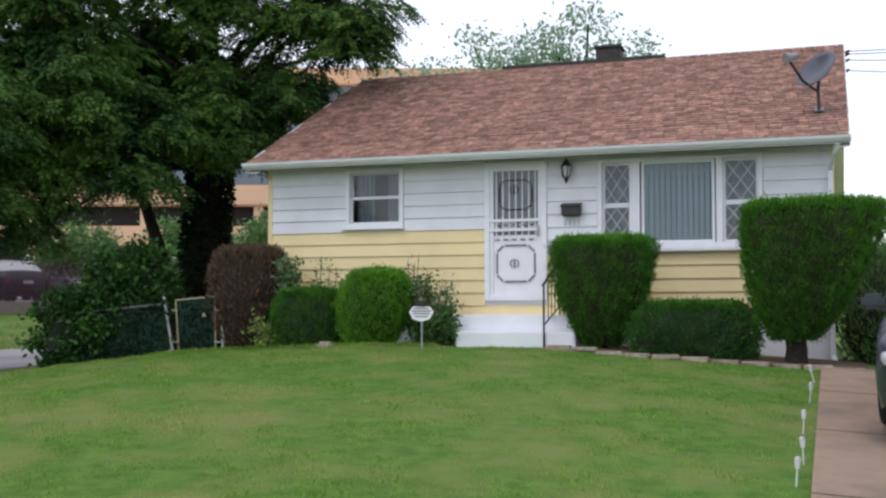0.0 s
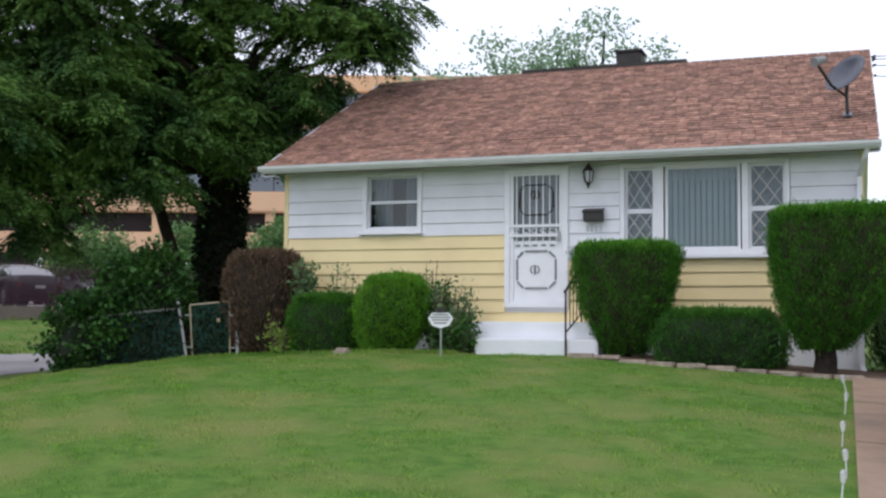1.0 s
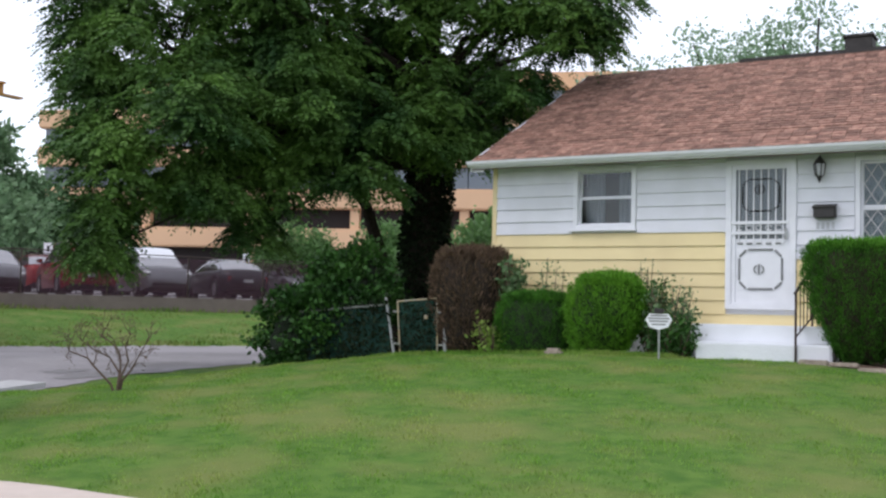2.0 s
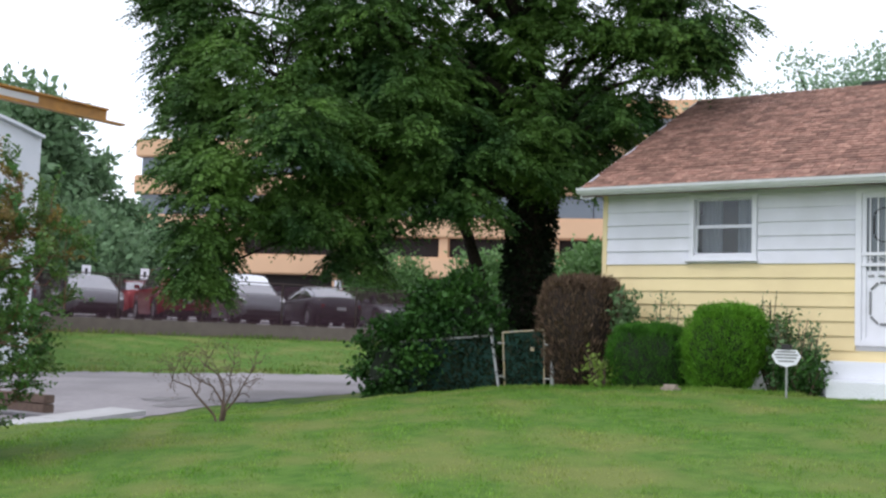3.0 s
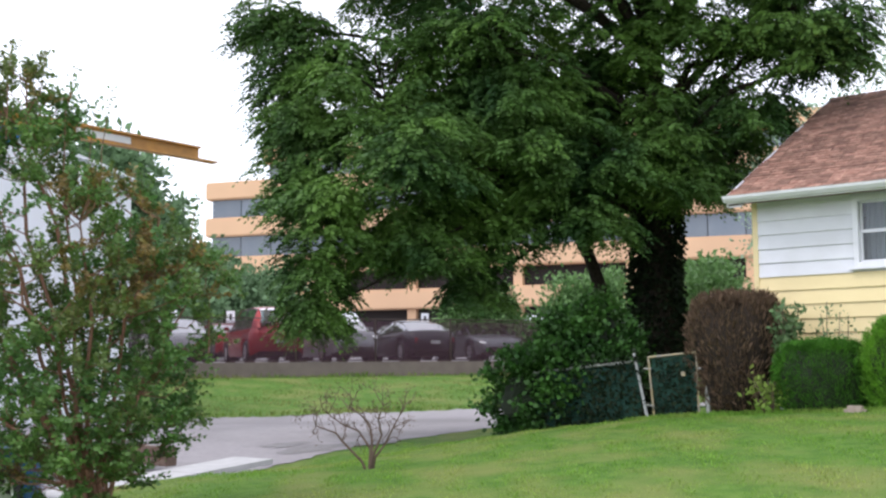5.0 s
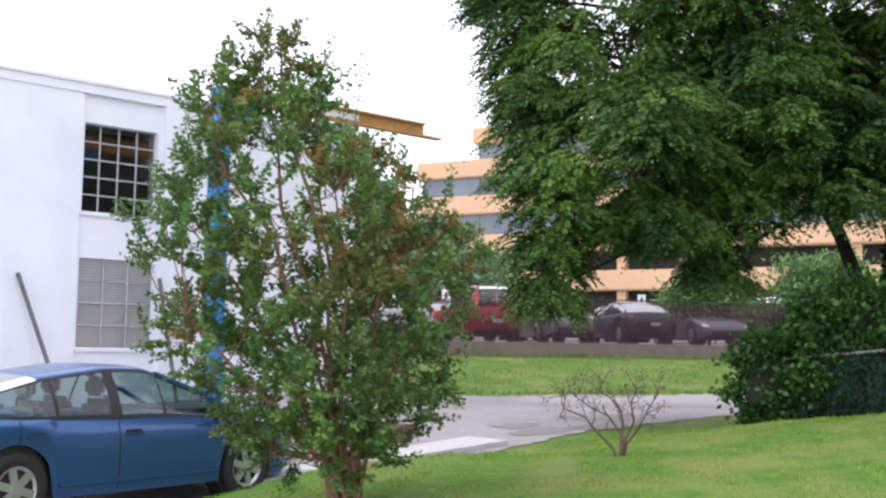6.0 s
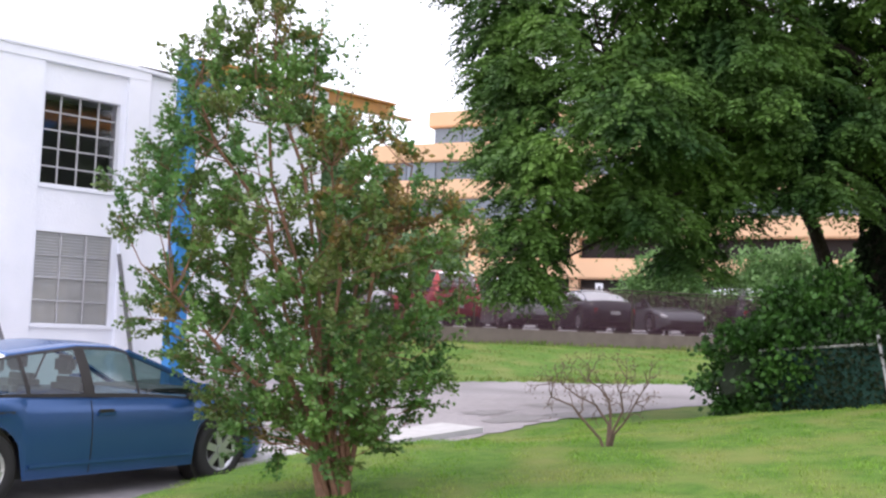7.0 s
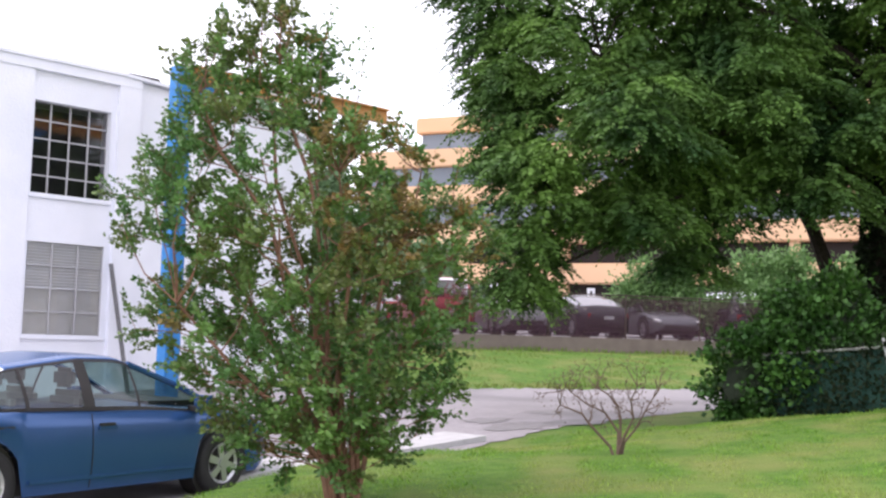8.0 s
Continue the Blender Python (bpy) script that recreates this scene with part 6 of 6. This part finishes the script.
for a, c in LOT2:
    make_car("lot_car", f"{c} saloon car in the far row of the lot", lot_pose(a, 17.0, 0.92, 90), 4.6, 1.85, 1.44, paints[c], SEDAN_HOOD, SEDAN_BELT, SEDAN_ROOF, (-1.37, 1.37), 0.34, "parked cars in the lot", detail=False, panes=(0.1, 1.28, -1.9, -0.95))

# ---- overhead wires ----
for z0, z1 in ((4.95, 7.3), (4.9, 7.1), (4.8, 6.2), (4.62, 5.4)):
    wire = thing("overhead_wire", "thin dark overhead service wire at the gable", "wire")
    part("cable", tube([(8.80, 4.2, z0), (14, 8, z0 + (z1 - z0) * 0.30), (22, 14, z1)], 0.008, 4), M["black"], wire)
    part("insulator", tube([(8.81, 4.2, z0 - 0.03), (8.9, 4.25, z0 + 0.02)], [0.03, 0.02], 6), M["black"], wire)

# ---- lawn blades ----
n = 150000
x, y = rng.uniform(-6, 8.4, n), rng.uniform(-12.5, -1.0, n)
ok = (x > lawn_edge(y) + 0.25) & (y > -10.4) & (y < np.where((x > 3.4) & (x < 5.2), -1.4, np.where(x > 5.2, -2.05, -0.6)))
x, y = x[ok], y[ok]
base = np.stack([x, y, ground_z(x, y) - 0.005], 1)
tuft = 0.75 + 0.35 * np.sin(x * 3.1 + 1.3 * np.sin(y * 2.3)) * np.sin(y * 2.7 + np.sin(x * 4.1)) + 0.2 * np.sin(x * 9 + y * 7)
way = unit(np.array([0, 0, 1.0]) + rng.normal(size=base.shape) * 0.5)
blades = quads_mesh("lawn_grass", leaf_quads(base, way, rng.uniform(0.018, 0.05, len(base)) * tuft, 0.22, 0.05), M["blade"])
tagged(blades, "short mown green grass blades with dry tips", "grass", kind="stuff")
n = 30000
al, sd = rng.uniform(-14, 16, n), rng.uniform(0.1, 7.1, n)
x, y = ROAD_P[0] + ROAD_D[0] * al + ROAD_N[0] * sd, ROAD_P[1] + ROAD_D[1] * al + ROAD_N[1] * sd
base = np.stack([x, y, ground_z(x, y) - 0.01], 1)
ragged = 0.7 + 0.5 * np.sin(al * 1.9 + sd) * np.sin(sd * 2.3 + al * 0.7) + 1.1 * np.exp(-((sd - 0.3) / 0.35) ** 2) + 1.2 * np.exp(-((sd - 6.9) / 0.3) ** 2)
way = unit(np.array([0, 0, 1.0]) + rng.normal(size=base.shape) * 0.45)
rough_grass = quads_mesh("bank_grass", leaf_quads(base, way, rng.uniform(0.04, 0.11, n) * np.maximum(0.3, ragged), 0.2, 0.05), M["bank_blade"])
tagged(rough_grass, "rough uncut grass on the bank below the lot fence", "grass", kind="stuff")
n = 5000
x = rng.uniform(-1.5, 3.4, n)
y = -0.9 - 0.35 * rng.uniform(0, 1, n) - 0.35 * smooth01((x - 0.5) / 2.5)
base = np.stack([x, y, ground_z(x, y) - 0.01], 1)
way = unit(np.array([0, 0, 1.0]) + rng.normal(size=base.shape) * 0.35)
tall = quads_mesh("lawn_grass", leaf_quads(base, way, rng.uniform(0.03, 0.09, n), 0.14, 0.05), M["blade"])
tagged(tall, "longer unmown grass along the shrub bed", "grass", kind="stuff")

# ---- pieces of the house: siding boards and shingles ----
EXP = 0.1917
rows_z = [0.43] + [0.575 + EXP * k for k in range(12)]


def segments(za, zb, holes):
    cuts = [(h[0], h[1]) for h in holes if h[2] < zb - 0.02 and h[3] > za + 0.02]
    x, out = 0.05, []
    for a, b in sorted(cuts):
        out.append((x, a))
        x = b
    out.append((x, WX1 - 0.02))
    return out


HOLES = [(1.34, 2.33, 1.76, 2.73), (3.64, 4.60, 0.64, 2.72), (5.35, 7.68, 1.36, 2.72)]
for za, zb in zip(rows_z, rows_z[1:] + [2.80]):
    for xa, xb in segments(za, zb, HOLES):
        edge = 1.72 if xa < 3.6 else 1.34
        mat = M["white_siding"] if za > edge else M["yellow_siding"]
        part("siding_board", prism([(-0.012, za), (0.0, za - 0.004), (0.028, za - 0.004), (0.028, zb + 0.004), (0.012, zb + 0.004)], xa, xb, "x"), mat, front)

c_, s_ = math.cos(slope), math.sin(slope)
NR, TW = 40, 0.18
ex = run / NR


def tab_mesh(w):
    bm = bmesh.new()
    add_box(bm, 0.004, w - 0.004, 0, ex * 1.25, 0, 0.008)
    for v in bm.verts:
        if v.co.y < 0.01:
            v.co.z += 0.007
    me = bpy.data.meshes.new("shingle")
    bm.to_mesh(me)
    bm.free()
    me.materials.append(M["shingle"])
    return me


base_tab = tab_mesh(TW)
rest = []
count = 0
box_faces = ((0, 1, 2, 3), (0, 1, 5, 4), (1, 2, 6, 5), (3, 0, 4, 7))
for r in range(NR):
    n = int((EX1 - EX0) / TW) + 1
    for i in range(-1, n):
        x = EX0 + i * TW + (r % 2) * TW / 2 + 0.05 * math.sin(r * 3.7)
        xa, xb = max(x, EX0), min(x + TW, EX1)
        if xb - xa < 0.05:
            continue
        d = r * ex
        o = Vector((0, EY + d * c_, EZ + d * s_))
        if count < 290 and xa == x and xb == x + TW:
            ob = new("shingle", base_tab)
            ob.parent = roof
            ob.matrix_basis = Matrix.Translation((x, o.y, o.z - 0.01)) @ Matrix.Rotation(slope, 4, "X") @ Matrix.Translation((0, 0, rng.uniform(0, 0.004)))
            count += 1
        else:
            up = Vector((0, -s_, c_)) * 1.0
            al = Vector((0, c_, s_))
            t = 0.012 + rng.uniform(0, 0.004)
            p = [Vector((xa + 0.004, 0, 0)) + o + up * t, Vector((xb - 0.004, 0, 0)) + o + up * t, Vector((xb - 0.004, 0, 0)) + o + al * ex * 1.2 + up * 0.003, Vector((xa + 0.004, 0, 0)) + o + al * ex * 1.2 + up * 0.003]
            rest.append([p, [p[0] - up * 0.02, p[1] - up * 0.02, p[1], p[0]]])
me = bpy.data.meshes.new("shingles_upper")
vv, ff = [], []
for (top_q, edge_q) in rest:
    k = len(vv)
    vv += [*top_q, edge_q[0], edge_q[1]]
    ff += [(k, k + 1, k + 2, k + 3), (k + 4, k + 5, k + 1, k)]
me.from_pydata([tuple(v) for v in vv], [], ff)
upper = link_mesh("upper_shingles", me, M["shingle_rest"], roof, "mottled brown shingle rows")
upper["kind"] = "stuff"
